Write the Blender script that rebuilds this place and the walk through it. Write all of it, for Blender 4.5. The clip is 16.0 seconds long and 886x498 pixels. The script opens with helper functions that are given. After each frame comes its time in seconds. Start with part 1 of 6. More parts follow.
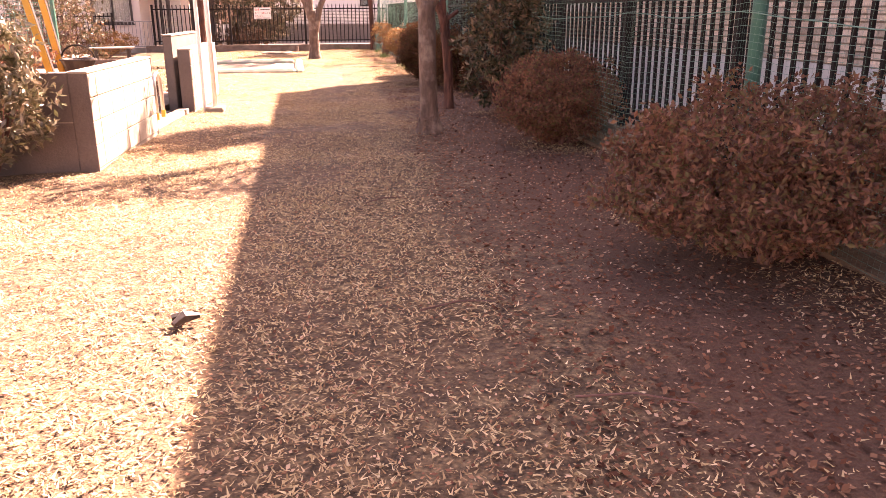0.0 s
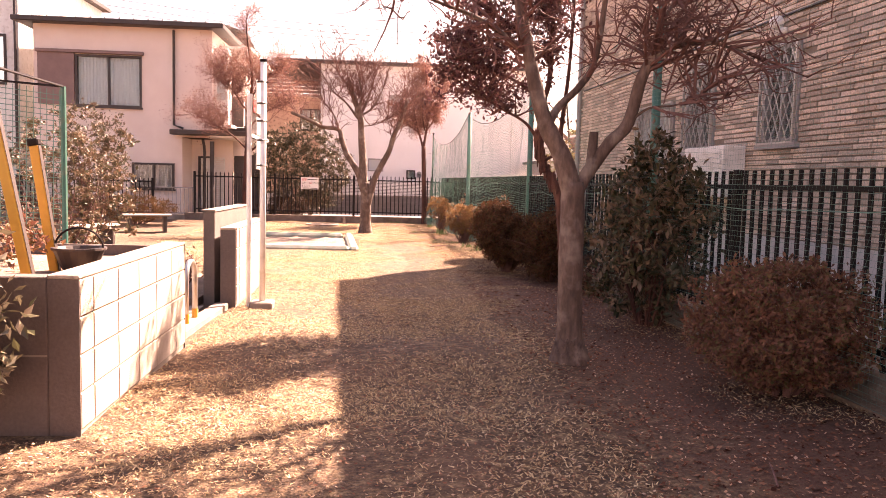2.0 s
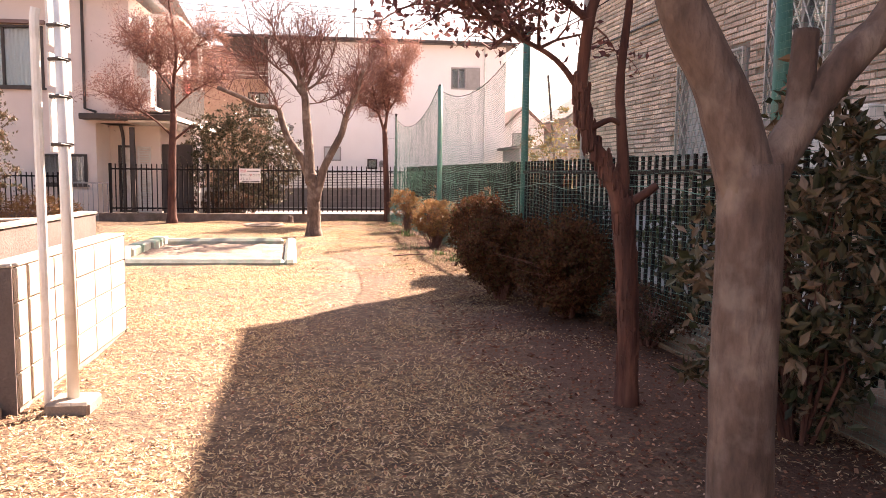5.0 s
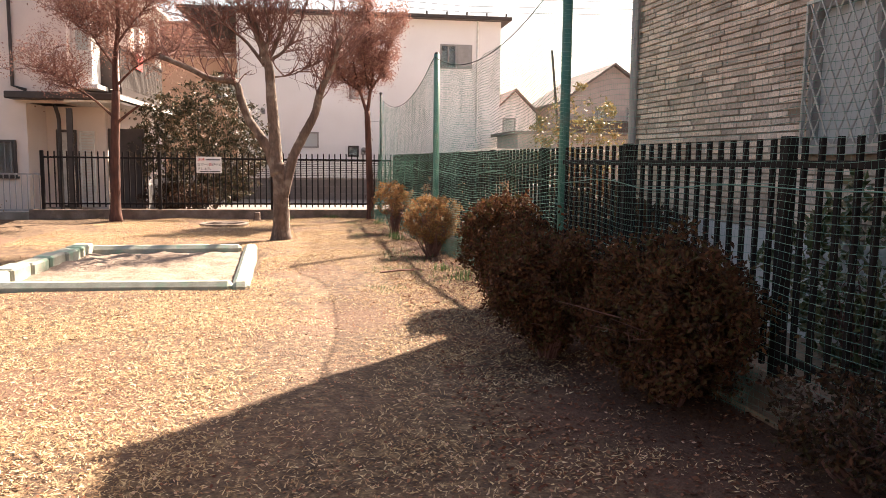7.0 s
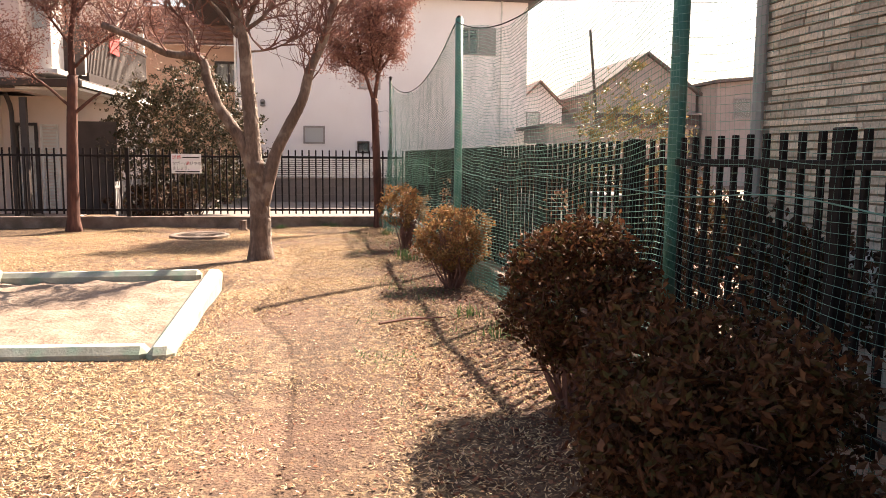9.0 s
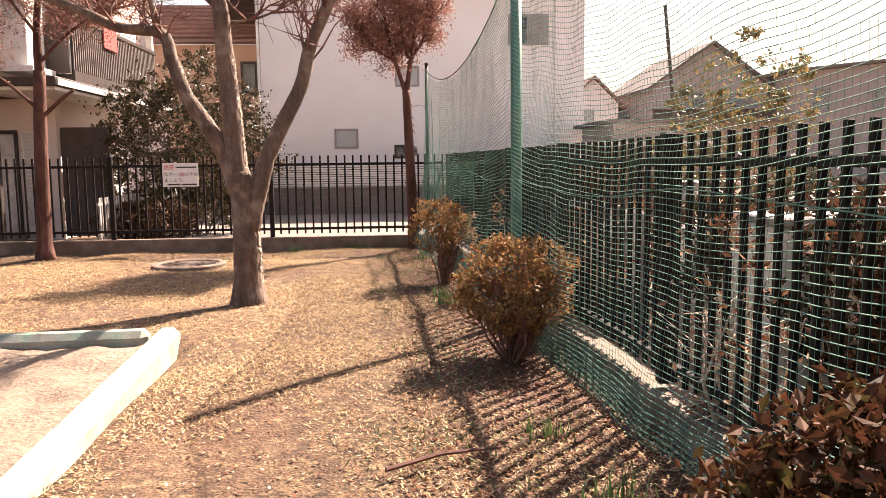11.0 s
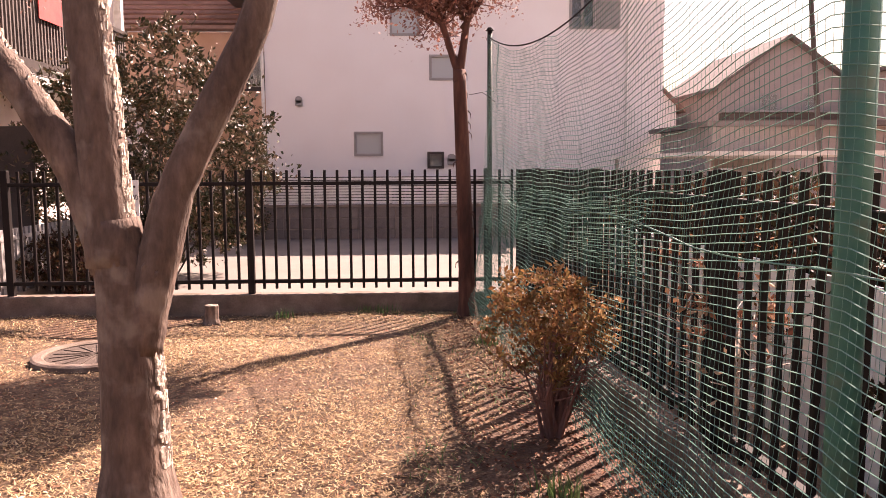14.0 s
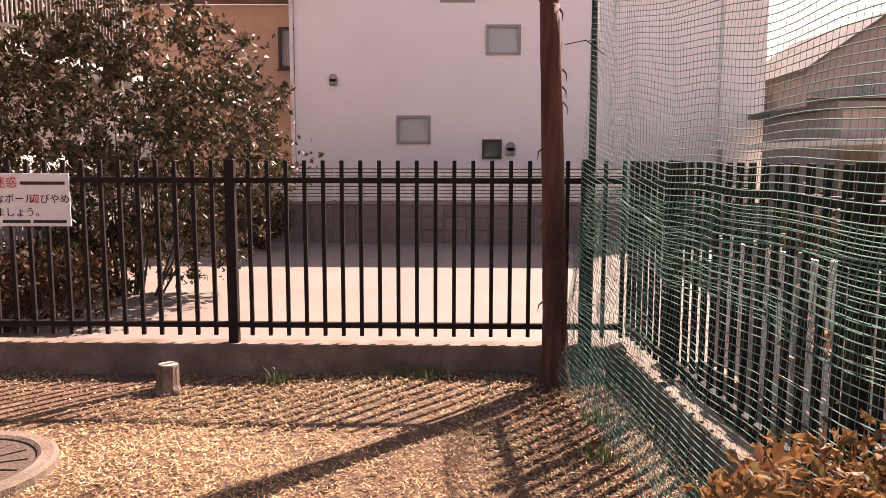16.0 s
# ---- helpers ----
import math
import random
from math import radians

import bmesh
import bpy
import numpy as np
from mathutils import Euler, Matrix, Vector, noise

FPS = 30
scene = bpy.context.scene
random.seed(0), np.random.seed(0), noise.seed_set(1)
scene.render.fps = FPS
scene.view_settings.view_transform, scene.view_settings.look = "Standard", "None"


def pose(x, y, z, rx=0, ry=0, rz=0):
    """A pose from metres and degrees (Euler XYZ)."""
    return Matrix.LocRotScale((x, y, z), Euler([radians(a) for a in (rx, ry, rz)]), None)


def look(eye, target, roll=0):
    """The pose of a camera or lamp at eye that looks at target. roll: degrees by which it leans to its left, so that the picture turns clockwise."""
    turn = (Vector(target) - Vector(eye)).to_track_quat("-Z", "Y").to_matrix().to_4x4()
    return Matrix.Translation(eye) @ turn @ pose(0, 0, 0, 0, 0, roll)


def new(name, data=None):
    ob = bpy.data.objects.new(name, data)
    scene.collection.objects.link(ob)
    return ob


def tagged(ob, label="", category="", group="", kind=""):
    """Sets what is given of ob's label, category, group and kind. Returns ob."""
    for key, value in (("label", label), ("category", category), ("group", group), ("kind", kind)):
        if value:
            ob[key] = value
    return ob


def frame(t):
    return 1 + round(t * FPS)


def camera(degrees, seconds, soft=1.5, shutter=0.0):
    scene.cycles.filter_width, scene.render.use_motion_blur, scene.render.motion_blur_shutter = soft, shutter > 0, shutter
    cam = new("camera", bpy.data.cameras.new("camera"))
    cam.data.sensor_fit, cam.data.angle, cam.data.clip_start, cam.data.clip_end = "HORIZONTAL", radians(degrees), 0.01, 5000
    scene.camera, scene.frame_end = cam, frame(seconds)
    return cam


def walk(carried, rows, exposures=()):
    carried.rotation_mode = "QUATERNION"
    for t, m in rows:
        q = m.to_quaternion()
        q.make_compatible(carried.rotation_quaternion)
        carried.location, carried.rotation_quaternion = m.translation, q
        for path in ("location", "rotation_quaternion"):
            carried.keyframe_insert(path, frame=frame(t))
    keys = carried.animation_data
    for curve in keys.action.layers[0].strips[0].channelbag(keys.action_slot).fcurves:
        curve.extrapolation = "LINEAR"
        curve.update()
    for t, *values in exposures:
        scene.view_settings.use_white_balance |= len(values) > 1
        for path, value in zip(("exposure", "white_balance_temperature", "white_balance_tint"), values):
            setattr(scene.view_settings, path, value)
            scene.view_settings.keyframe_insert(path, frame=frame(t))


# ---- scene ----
cam = camera(60.0, 16.0, soft=0.5)
PATH = [
    (0, (0.733, -0.51, 1.268), (0.958, 1.387, 0.675), -0.3),
    (0.5, (0.58, 0.224, 1.257), (0.678, 2.18, 0.853), 2.2),
    (1, (0.416, 0.854, 1.318), (0.478, 2.832, 1.031), 1.1),
    (1.5, (0.21, 1.586, 1.3), (0.312, 3.572, 1.095), 1.5),
    (2, (0.102, 2.224, 1.322), (0.273, 4.21, 1.152), 1.5),
    (2.5, (0.021, 2.884, 1.289), (0.234, 4.866, 1.124), 1.2),
    (3, (0.02, 3.645, 1.324), (0.276, 5.621, 1.152), 1.9),
    (3.5, (0.074, 4.284, 1.306), (0.337, 6.26, 1.145), 2.2),
    (4, (0.105, 4.94, 1.326), (0.394, 6.912, 1.157), 2.6),
    (4.2, (0.217, 5.098, 1.309), (0.481, 7.073, 1.131), 1.0),
    (6.3, (0.517, 7.78, 1.356), (0.764, 9.752, 1.133), 0.3),
    (6.5, (0.535, 8.09, 1.353), (0.79, 10.061, 1.125), -0.2),
    (7, (0.556, 8.866, 1.356), (0.857, 10.83, 1.129), 0.6),
    (7.5, (0.632, 9.5, 1.357), (0.938, 11.461, 1.111), 0.3),
    (8, (0.636, 10.171, 1.358), (0.957, 12.131, 1.122), 1.9),
    (8.2, (0.684, 10.528, 1.361), (0.991, 12.49, 1.124), 1.6),
    (10.3, (1.217, 13.656, 1.389), (1.394, 15.634, 1.156), -0.6),
    (10.5, (1.246, 13.968, 1.386), (1.405, 15.948, 1.153), -0.9),
    (11, (1.244, 14.692, 1.375), (1.377, 16.675, 1.149), -0.7),
    (11.5, (1.304, 15.383, 1.367), (1.388, 17.365, 1.117), -2.2),
    (12, (1.298, 16.165, 1.439), (1.365, 18.149, 1.196), -0.5),
    (12.5, (1.284, 16.888, 1.486), (1.367, 18.863, 1.184), -1.1),
    (13, (1.208, 17.621, 1.482), (1.302, 19.594, 1.167), 0.2),
    (13.5, (1.099, 18.485, 1.529), (1.183, 20.465, 1.256), 0.4),
    (14, (1.058, 19.119, 1.522), (1.131, 21.107, 1.31), -0.3),
    (14.5, (1.002, 19.884, 1.543), (1.154, 21.874, 1.403), 0.7),
    (15, (0.981, 20.512, 1.57), (1.084, 22.499, 1.373), -0.6),
    (15.5, (0.957, 21.226, 1.586), (1.083, 23.209, 1.364), 0.7),
    (16, (0.954, 21.882, 1.519), (0.907, 23.868, 1.283), 0.1),
]
EXPOSURES = [(0.0, 3.4, 8700, 46), (1.5, 2.9, 8700, 45), (4.0, 2.9, 7900, 36), (7.0, 2.36, 7400, 17), (11.0, 2.2, 7450, 22), (12.5, 2.0, 7600, 34), (14.5, 2.08, 7500, 36), (16.0, 1.92, 7500, 34)]
walk(cam, [(t, look(eye, target, roll)) for t, eye, target, roll in PATH], EXPOSURES)

# ---- daylight: sun ahead and to the right, about 43 degrees up ----
SUN = Vector((0.72, 0.78, 1.0)).normalized()          # towards the sun
sun_data = bpy.data.lights.new("sun", "SUN")
sun_data.energy, sun_data.angle, sun_data.color = 5.0, radians(0.55), (1.0, 0.92, 0.80)
sun_ob = new("sun", sun_data)
sun_ob.matrix_world = look(SUN * 60, (0, 0, 0))
world = bpy.data.worlds.new("sky")
scene.world = world
world.use_nodes = True
sky = world.node_tree.nodes.new("ShaderNodeTexSky")
sky.sky_type, sky.sun_disc = "NISHITA", False
sky.sun_elevation, sky.sun_rotation = math.asin(SUN.z), math.atan2(SUN.x, SUN.y)
sky.dust_density, sky.air_density = 3.0, 1.2
back = world.node_tree.nodes["Background"]
back.inputs["Strength"].default_value = 0.054
world.node_tree.links.new(sky.outputs[0], back.inputs["Color"])

# ---- materials ----
def material(name, stops, scale=6.0, detail=8.0, rough=0.85, bump=0.3, bump_scale=60.0, metal=0.0, fine=None, stretch=(1, 1, 1), per_piece=0.0,
             spots=None, spec=0.4):
    """A surface with two scales of colour change and fine relief. stops: colours from dark to light; spots: (colour, scale, amount) for stains."""
    m = bpy.data.materials.new(name)
    m.use_nodes = True
    t = m.node_tree
    n, l = t.nodes, t.links
    b = n["Principled BSDF"]
    b.inputs["Roughness"].default_value, b.inputs["Metallic"].default_value = rough, metal
    b.inputs["Specular IOR Level"].default_value = spec
    co = n.new("ShaderNodeTexCoord")
    mp = n.new("ShaderNodeMapping")
    mp.inputs["Scale"].default_value = stretch
    l.new(co.outputs["Object"], mp.inputs["Vector"])
    big = n.new("ShaderNodeTexNoise")
    big.inputs["Scale"].default_value, big.inputs["Detail"].default_value, big.inputs["Roughness"].default_value = scale, detail, 0.62
    l.new(mp.outputs[0], big.inputs["Vector"])
    ramp = n.new("ShaderNodeValToRGB")
    ramp.color_ramp.interpolation = "LINEAR"
    while len(ramp.color_ramp.elements) < len(stops):
        ramp.color_ramp.elements.new(0.5)
    for i, c in enumerate(stops):
        ramp.color_ramp.elements[i].position = 0.28 + 0.44 * i / max(1, len(stops) - 1)
        ramp.color_ramp.elements[i].color = (*c, 1)
    l.new(big.outputs["Fac"], ramp.inputs["Fac"])
    colour = ramp.outputs["Color"]
    small = n.new("ShaderNodeTexNoise")
    small.inputs["Scale"].default_value, small.inputs["Detail"].default_value = bump_scale, 6
    l.new(mp.outputs[0], small.inputs["Vector"])
    if fine:
        mix = n.new("ShaderNodeMix")
        mix.data_type, mix.blend_type = "RGBA", "MULTIPLY"
        mix.inputs["Factor"].default_value = 1.0
        fr = n.new("ShaderNodeMapRange")
        fr.inputs["From Min"].default_value, fr.inputs["From Max"].default_value = 0.3, 0.7
        fr.inputs["To Min"].default_value, fr.inputs["To Max"].default_value = 1 - fine, 1 + fine
        l.new(small.outputs["Fac"], fr.inputs["Value"])
        l.new(colour, mix.inputs["A"])
        l.new(fr.outputs[0], mix.inputs["B"])
        colour = mix.outputs["Result"]
    if spots:
        sc, sscale, amount = spots
        st = n.new("ShaderNodeTexNoise")
        st.inputs["Scale"].default_value, st.inputs["Detail"].default_value = sscale, 5
        l.new(co.outputs["Object"], st.inputs["Vector"])
        sr = n.new("ShaderNodeMapRange")
        sr.inputs["From Min"].default_value, sr.inputs["From Max"].default_value = 0.52, 0.66
        sr.inputs["To Max"].default_value = amount
        l.new(st.outputs["Fac"], sr.inputs["Value"])
        mix = n.new("ShaderNodeMix")
        mix.data_type = "RGBA"
        l.new(sr.outputs[0], mix.inputs["Factor"])
        l.new(colour, mix.inputs["A"])
        mix.inputs["B"].default_value = (*sc, 1)
        colour = mix.outputs["Result"]
    if per_piece:
        info = n.new("ShaderNodeObjectInfo")
        isl = n.new("ShaderNodeNewGeometry")
        add = n.new("ShaderNodeMath")
        add.operation = "ADD"
        l.new(info.outputs["Random"], add.inputs[0])
        l.new(isl.outputs["Random Per Island"], add.inputs[1])
        fra = n.new("ShaderNodeMath")
        fra.operation = "FRACT"
        l.new(add.outputs[0], fra.inputs[0])
        pr = n.new("ShaderNodeMapRange")
        pr.inputs["To Min"].default_value, pr.inputs["To Max"].default_value = 1 - per_piece, 1 + per_piece
        l.new(fra.outputs[0], pr.inputs["Value"])
        mix = n.new("ShaderNodeMix")
        mix.data_type, mix.blend_type = "RGBA", "MULTIPLY"
        mix.inputs["Factor"].default_value = 1.0
        l.new(colour, mix.inputs["A"])
        l.new(pr.outputs[0], mix.inputs["B"])
        colour = mix.outputs["Result"]
    l.new(colour, b.inputs["Base Color"])
    if bump:
        bp = n.new("ShaderNodeBump")
        bp.inputs["Strength"].default_value, bp.inputs["Distance"].default_value = bump, 0.02
        l.new(small.outputs["Fac"], bp.inputs["Height"])
        l.new(bp.outputs[0], b.inputs["Normal"])
    return m


def glass_material(name, colour=(0.35, 0.42, 0.45), rough=0.06):
    m = bpy.data.materials.new(name)
    m.use_nodes = True
    b = m.node_tree.nodes["Principled BSDF"]
    b.inputs["Base Color"].default_value = (*colour, 1)
    b.inputs["Roughness"].default_value = rough
    b.inputs["Specular IOR Level"].default_value = 0.8
    return m


def leaf_material(name, stops, rough=0.45, spec=0.5, through_light=0.25):
    """Leaves whose colour changes from leaf to leaf, with a little light passing through."""
    m = bpy.data.materials.new(name)
    m.use_nodes = True
    n, l = m.node_tree.nodes, m.node_tree.links
    b = n["Principled BSDF"]
    g = n.new("ShaderNodeNewGeometry")
    ramp = n.new("ShaderNodeValToRGB")
    while len(ramp.color_ramp.elements) < len(stops):
        ramp.color_ramp.elements.new(0.5)
    for i, c in enumerate(stops):
        ramp.color_ramp.elements[i].position = i / max(1, len(stops) - 1)
        ramp.color_ramp.elements[i].color = (*c, 1)
    l.new(g.outputs["Random Per Island"], ramp.inputs["Fac"])
    l.new(ramp.outputs[0], b.inputs["Base Color"])
    b.inputs["Roughness"].default_value, b.inputs["Specular IOR Level"].default_value = rough, spec
    tr = n.new("ShaderNodeBsdfTranslucent")
    l.new(ramp.outputs[0], tr.inputs["Color"])
    mix = n.new("ShaderNodeMixShader")
    mix.inputs["Fac"].default_value = through_light
    l.new(b.outputs[0], mix.inputs[1])
    l.new(tr.outputs[0], mix.inputs[2])
    l.new(mix.outputs[0], n["Material Output"].inputs["Surface"])
    return m


LAWN = material("dry_lawn", [(0.035, 0.018, 0.010), (0.10, 0.056, 0.03), (0.25, 0.165, 0.09)], scale=14.0, bump=0.9, bump_scale=55, fine=0.55, spots=((0.13, 0.065, 0.04), 0.5, 0.6))
_n, _l = LAWN.node_tree.nodes, LAWN.node_tree.links
_base = _n["Principled BSDF"].inputs["Base Color"]
_co, _sep, _wob = _n.new("ShaderNodeTexCoord"), _n.new("ShaderNodeSeparateXYZ"), _n.new("ShaderNodeTexNoise")
_wob.inputs["Scale"].default_value, _wob.inputs["Detail"].default_value = 1.6, 6
_l.new(_co.outputs["Object"], _sep.inputs[0])
_l.new(_co.outputs["Object"], _wob.inputs["Vector"])
_add = _n.new("ShaderNodeMath")
_add.operation = "MULTIPLY_ADD"
_l.new(_wob.outputs["Fac"], _add.inputs[0])
_add.inputs[1].default_value = 1.6
_l.new(_sep.outputs["X"], _add.inputs[2])
_soil = _n.new("ShaderNodeMapRange")          # bare soil begins about two metres from the fence; its dark colour also paints the shade there
_soil.inputs["From Min"].default_value, _soil.inputs["From Max"].default_value = 2.2, 2.9
_soil.inputs["To Max"].default_value = 0.85
_l.new(_add.outputs[0], _soil.inputs["Value"])
_mix = _n.new("ShaderNodeMix")
_mix.data_type = "RGBA"
_l.new(_soil.outputs[0], _mix.inputs["Factor"])
_l.new(_base.links[0].from_socket, _mix.inputs["A"])
_mix.inputs["B"].default_value = (0.095, 0.040, 0.024, 1)
_l.new(_mix.outputs["Result"], _base)
GRASS = leaf_material("dry_grass_blades", [(0.20, 0.11, 0.06), (0.42, 0.29, 0.16), (0.60, 0.46, 0.27), (0.32, 0.18, 0.10), (0.68, 0.54, 0.35)], rough=0.8, spec=0.1, through_light=0.12)
FALLEN = leaf_material("fallen_leaves", [(0.11, 0.04, 0.028), (0.24, 0.10, 0.06), (0.40, 0.22, 0.13), (0.55, 0.38, 0.27)], rough=0.8, spec=0.15, through_light=0.1)
# leaf litter in a darker copy of the leaf colours, for shade under bushes
LITTER = leaf_material("shade_toned_litter", [(0.06, 0.022, 0.014), (0.12, 0.045, 0.026), (0.19, 0.085, 0.05), (0.26, 0.14, 0.09)], rough=0.85, spec=0.1, through_light=0.08)
GREENBLADE = leaf_material("green_blades", [(0.05, 0.10, 0.03), (0.09, 0.16, 0.05), (0.14, 0.20, 0.07)], rough=0.6)
SAND = material("sand", [(0.12, 0.08, 0.056), (0.19, 0.135, 0.10), (0.25, 0.19, 0.148)], scale=5, bump=0.9, bump_scale=30, fine=0.25)
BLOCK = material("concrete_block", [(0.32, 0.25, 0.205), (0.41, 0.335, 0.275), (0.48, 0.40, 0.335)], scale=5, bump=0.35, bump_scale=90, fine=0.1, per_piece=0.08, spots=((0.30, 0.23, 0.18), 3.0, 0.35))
MORTAR = material("mortar", [(0.22, 0.18, 0.15), (0.30, 0.25, 0.21)], scale=8, bump=0.3)
CONCRETE = material("concrete", [(0.17, 0.13, 0.105), (0.26, 0.205, 0.17), (0.34, 0.28, 0.24)], scale=3, bump=0.3, bump_scale=80, fine=0.08, spots=((0.16, 0.14, 0.11), 2.0, 0.5))
DARKFENCE = material("dark_brown_paint", [(0.012, 0.009, 0.009), (0.02, 0.015, 0.014)], scale=9, rough=0.6, bump=0.08, spec=0.12)
GREENPAINT = material("green_paint", [(0.03, 0.13, 0.10), (0.05, 0.175, 0.135)], scale=8, rough=0.5, bump=0.1, spots=((0.14, 0.16, 0.12), 9.0, 0.5))
NETGREEN = material("green_net", [(0.06, 0.17, 0.13), (0.16, 0.31, 0.25)], scale=3, rough=0.6, bump=0)
# darker copy of the net green, with shade in the colour, for slack netting
SHADENET = material("shaded_green_net", [(0.03, 0.10, 0.075), (0.07, 0.17, 0.13)], scale=3, rough=0.7, bump=0)
WHITEPAINT = material("white_paint", [(0.66, 0.64, 0.60), (0.8, 0.78, 0.74)], scale=5, rough=0.5, bump=0.08, spots=((0.45, 0.40, 0.33), 7.0, 0.4))
YELLOW = material("yellow_paint", [(0.55, 0.27, 0.04), (0.66, 0.36, 0.06)], scale=8, rough=0.5, bump=0.08)
STEEL = material("steel", [(0.42, 0.40, 0.38), (0.55, 0.53, 0.5)], scale=10, rough=0.35, metal=0.8, bump=0.05)
BARK = material("grey_bark", [(0.06, 0.036, 0.028), (0.115, 0.074, 0.057), (0.19, 0.13, 0.102)], scale=7, bump=0.9, bump_scale=32, fine=0.3, stretch=(1, 1, 0.35), spots=((0.36, 0.29, 0.24), 6.0, 0.35))
PALEBARK = material("pale_bark", [(0.30, 0.22, 0.18), (0.46, 0.38, 0.32), (0.58, 0.50, 0.44)], scale=20, bump=0.6, bump_scale=50, fine=0.2)
REDBARK = material("red_bark", [(0.035, 0.013, 0.010), (0.085, 0.032, 0.022), (0.15, 0.068, 0.048)], scale=6, bump=1.0, bump_scale=22, fine=0.3, stretch=(1, 1, 0.22))
TWIG = material("twigs", [(0.10, 0.046, 0.038), (0.20, 0.095, 0.078)], scale=8, bump=0.2)
STUCCO = material("pink_stucco", [(0.68, 0.57, 0.51), (0.75, 0.64, 0.58)], scale=1.2, bump=0.25, bump_scale=120, fine=0.05, spots=((0.62, 0.51, 0.45), 0.8, 0.25))
SIDING = material("pale_siding", [(0.80, 0.75, 0.725), (0.85, 0.81, 0.79)], scale=0.8, bump=0.15, bump_scale=60, fine=0.04)
ORANGEWALL = material("orange_stucco", [(0.48, 0.30, 0.22), (0.56, 0.37, 0.28)], scale=1.5, bump=0.2, fine=0.06)
BRICK = material("buff_brick", [(0.43, 0.325, 0.255), (0.56, 0.44, 0.355), (0.67, 0.55, 0.46)], scale=2.5, bump=0.5, bump_scale=50, fine=0.22, per_piece=0.3)
BRICKJOINT = material("brick_joint", [(0.20, 0.15, 0.115), (0.29, 0.22, 0.17)], scale=6, bump=0.3, fine=0.1)
DARKTRIM = material("dark_trim", [(0.035, 0.025, 0.022), (0.06, 0.045, 0.04)], scale=6, rough=0.5, bump=0.05)
GREYTRIM = material("grey_trim", [(0.25, 0.23, 0.22), (0.33, 0.31, 0.3)], scale=6, rough=0.5, bump=0.05)
ROOF = material("grey_roof", [(0.11, 0.09, 0.085), (0.18, 0.15, 0.14)], scale=3, bump=0.3, fine=0.1)
ROOFPINK = material("brown_roof", [(0.22, 0.13, 0.11), (0.30, 0.19, 0.16)], scale=3, bump=0.3, fine=0.1)
GLASS = glass_material("window_glass", (0.85, 0.9, 0.9), 0.02)
GLASS.node_tree.nodes["Principled BSDF"].inputs["Transmission Weight"].default_value = 0.9
GLASS.node_tree.nodes["Principled BSDF"].inputs["IOR"].default_value = 1.35
FROST = glass_material("frosted_glass", (0.42, 0.44, 0.44), 0.35)
CURTAIN = material("white_curtain", [(0.5, 0.48, 0.46), (0.7, 0.68, 0.66)], scale=6, stretch=(5, 5, 0.2), bump=0.2)
PARKING = material("parking_concrete", [(0.145, 0.122, 0.107), (0.195, 0.165, 0.146)], scale=1.0, bump=0.15, bump_scale=60, fine=0.06, spots=((0.17, 0.14, 0.12), 0.7, 0.4))
GREYWALL = material("grey_render", [(0.46, 0.44, 0.43), (0.58, 0.56, 0.54)], scale=2, bump=0.2, fine=0.06)
DARKHOUSE = material("grey_siding", [(0.30, 0.26, 0.245), (0.38, 0.33, 0.31)], scale=2, bump=0.1, fine=0.06)
# brown tone holds the shade on kerb fronts and manhole ring; spots are stains
KERB = material("stained_shaded_kerb", [(0.10, 0.066, 0.05), (0.17, 0.12, 0.095), (0.25, 0.19, 0.16)], scale=4, bump=0.4, bump_scale=70, fine=0.15, spots=((0.09, 0.075, 0.05), 3.0, 0.6))
DARKBOARD = material("dark_boards", [(0.075, 0.06, 0.055), (0.12, 0.098, 0.09)], scale=3, bump=0.2, fine=0.12, per_piece=0.15)
REDCLOTH = material("red_cloth", [(0.42, 0.05, 0.05), (0.55, 0.08, 0.07)], scale=5, bump=0.1)
EARTH = material("bare_earth", [(0.13, 0.08, 0.055), (0.2, 0.13, 0.09), (0.27, 0.19, 0.13)], scale=2.0, bump=0.6, bump_scale=40, fine=0.25)
SIGNRED = material("red_print", [(0.55, 0.04, 0.05), (0.6, 0.06, 0.06)], bump=0)
SIGNBLACK = material("black_print", [(0.03, 0.025, 0.025), (0.05, 0.04, 0.04)], bump=0)
GLAZED = leaf_material("glossy_green_leaves", [(0.03, 0.045, 0.015), (0.055, 0.075, 0.025), (0.09, 0.11, 0.04), (0.15, 0.13, 0.06), (0.2, 0.16, 0.09)], rough=0.28, spec=0.5, through_light=0.12)
EVERGREEN = leaf_material("dark_evergreen_leaves", [(0.02, 0.024, 0.010), (0.04, 0.044, 0.018), (0.075, 0.062, 0.03), (0.14, 0.09, 0.055), (0.22, 0.15, 0.10)], rough=0.42, spec=0.3, through_light=0.1)
# grey render darkened so the street-facing wall sides hold their shade in colour
SHADEDRENDER = material("shaded_render", [(0.10, 0.075, 0.066), (0.155, 0.12, 0.107)], scale=2.5, bump=0.25, fine=0.1)
BROWNHEDGE = leaf_material("brown_hedge_leaves", [(0.03, 0.014, 0.009), (0.07, 0.028, 0.015), (0.14, 0.06, 0.03), (0.06, 0.05, 0.018), (0.10, 0.036, 0.02)], rough=0.65, spec=0.12)
PALELEAF = leaf_material("pale_glossy_leaves", [(0.07, 0.06, 0.035), (0.14, 0.115, 0.07), (0.24, 0.19, 0.13), (0.10, 0.10, 0.045), (0.32, 0.25, 0.19)], rough=0.3, spec=0.6, through_light=0.15)
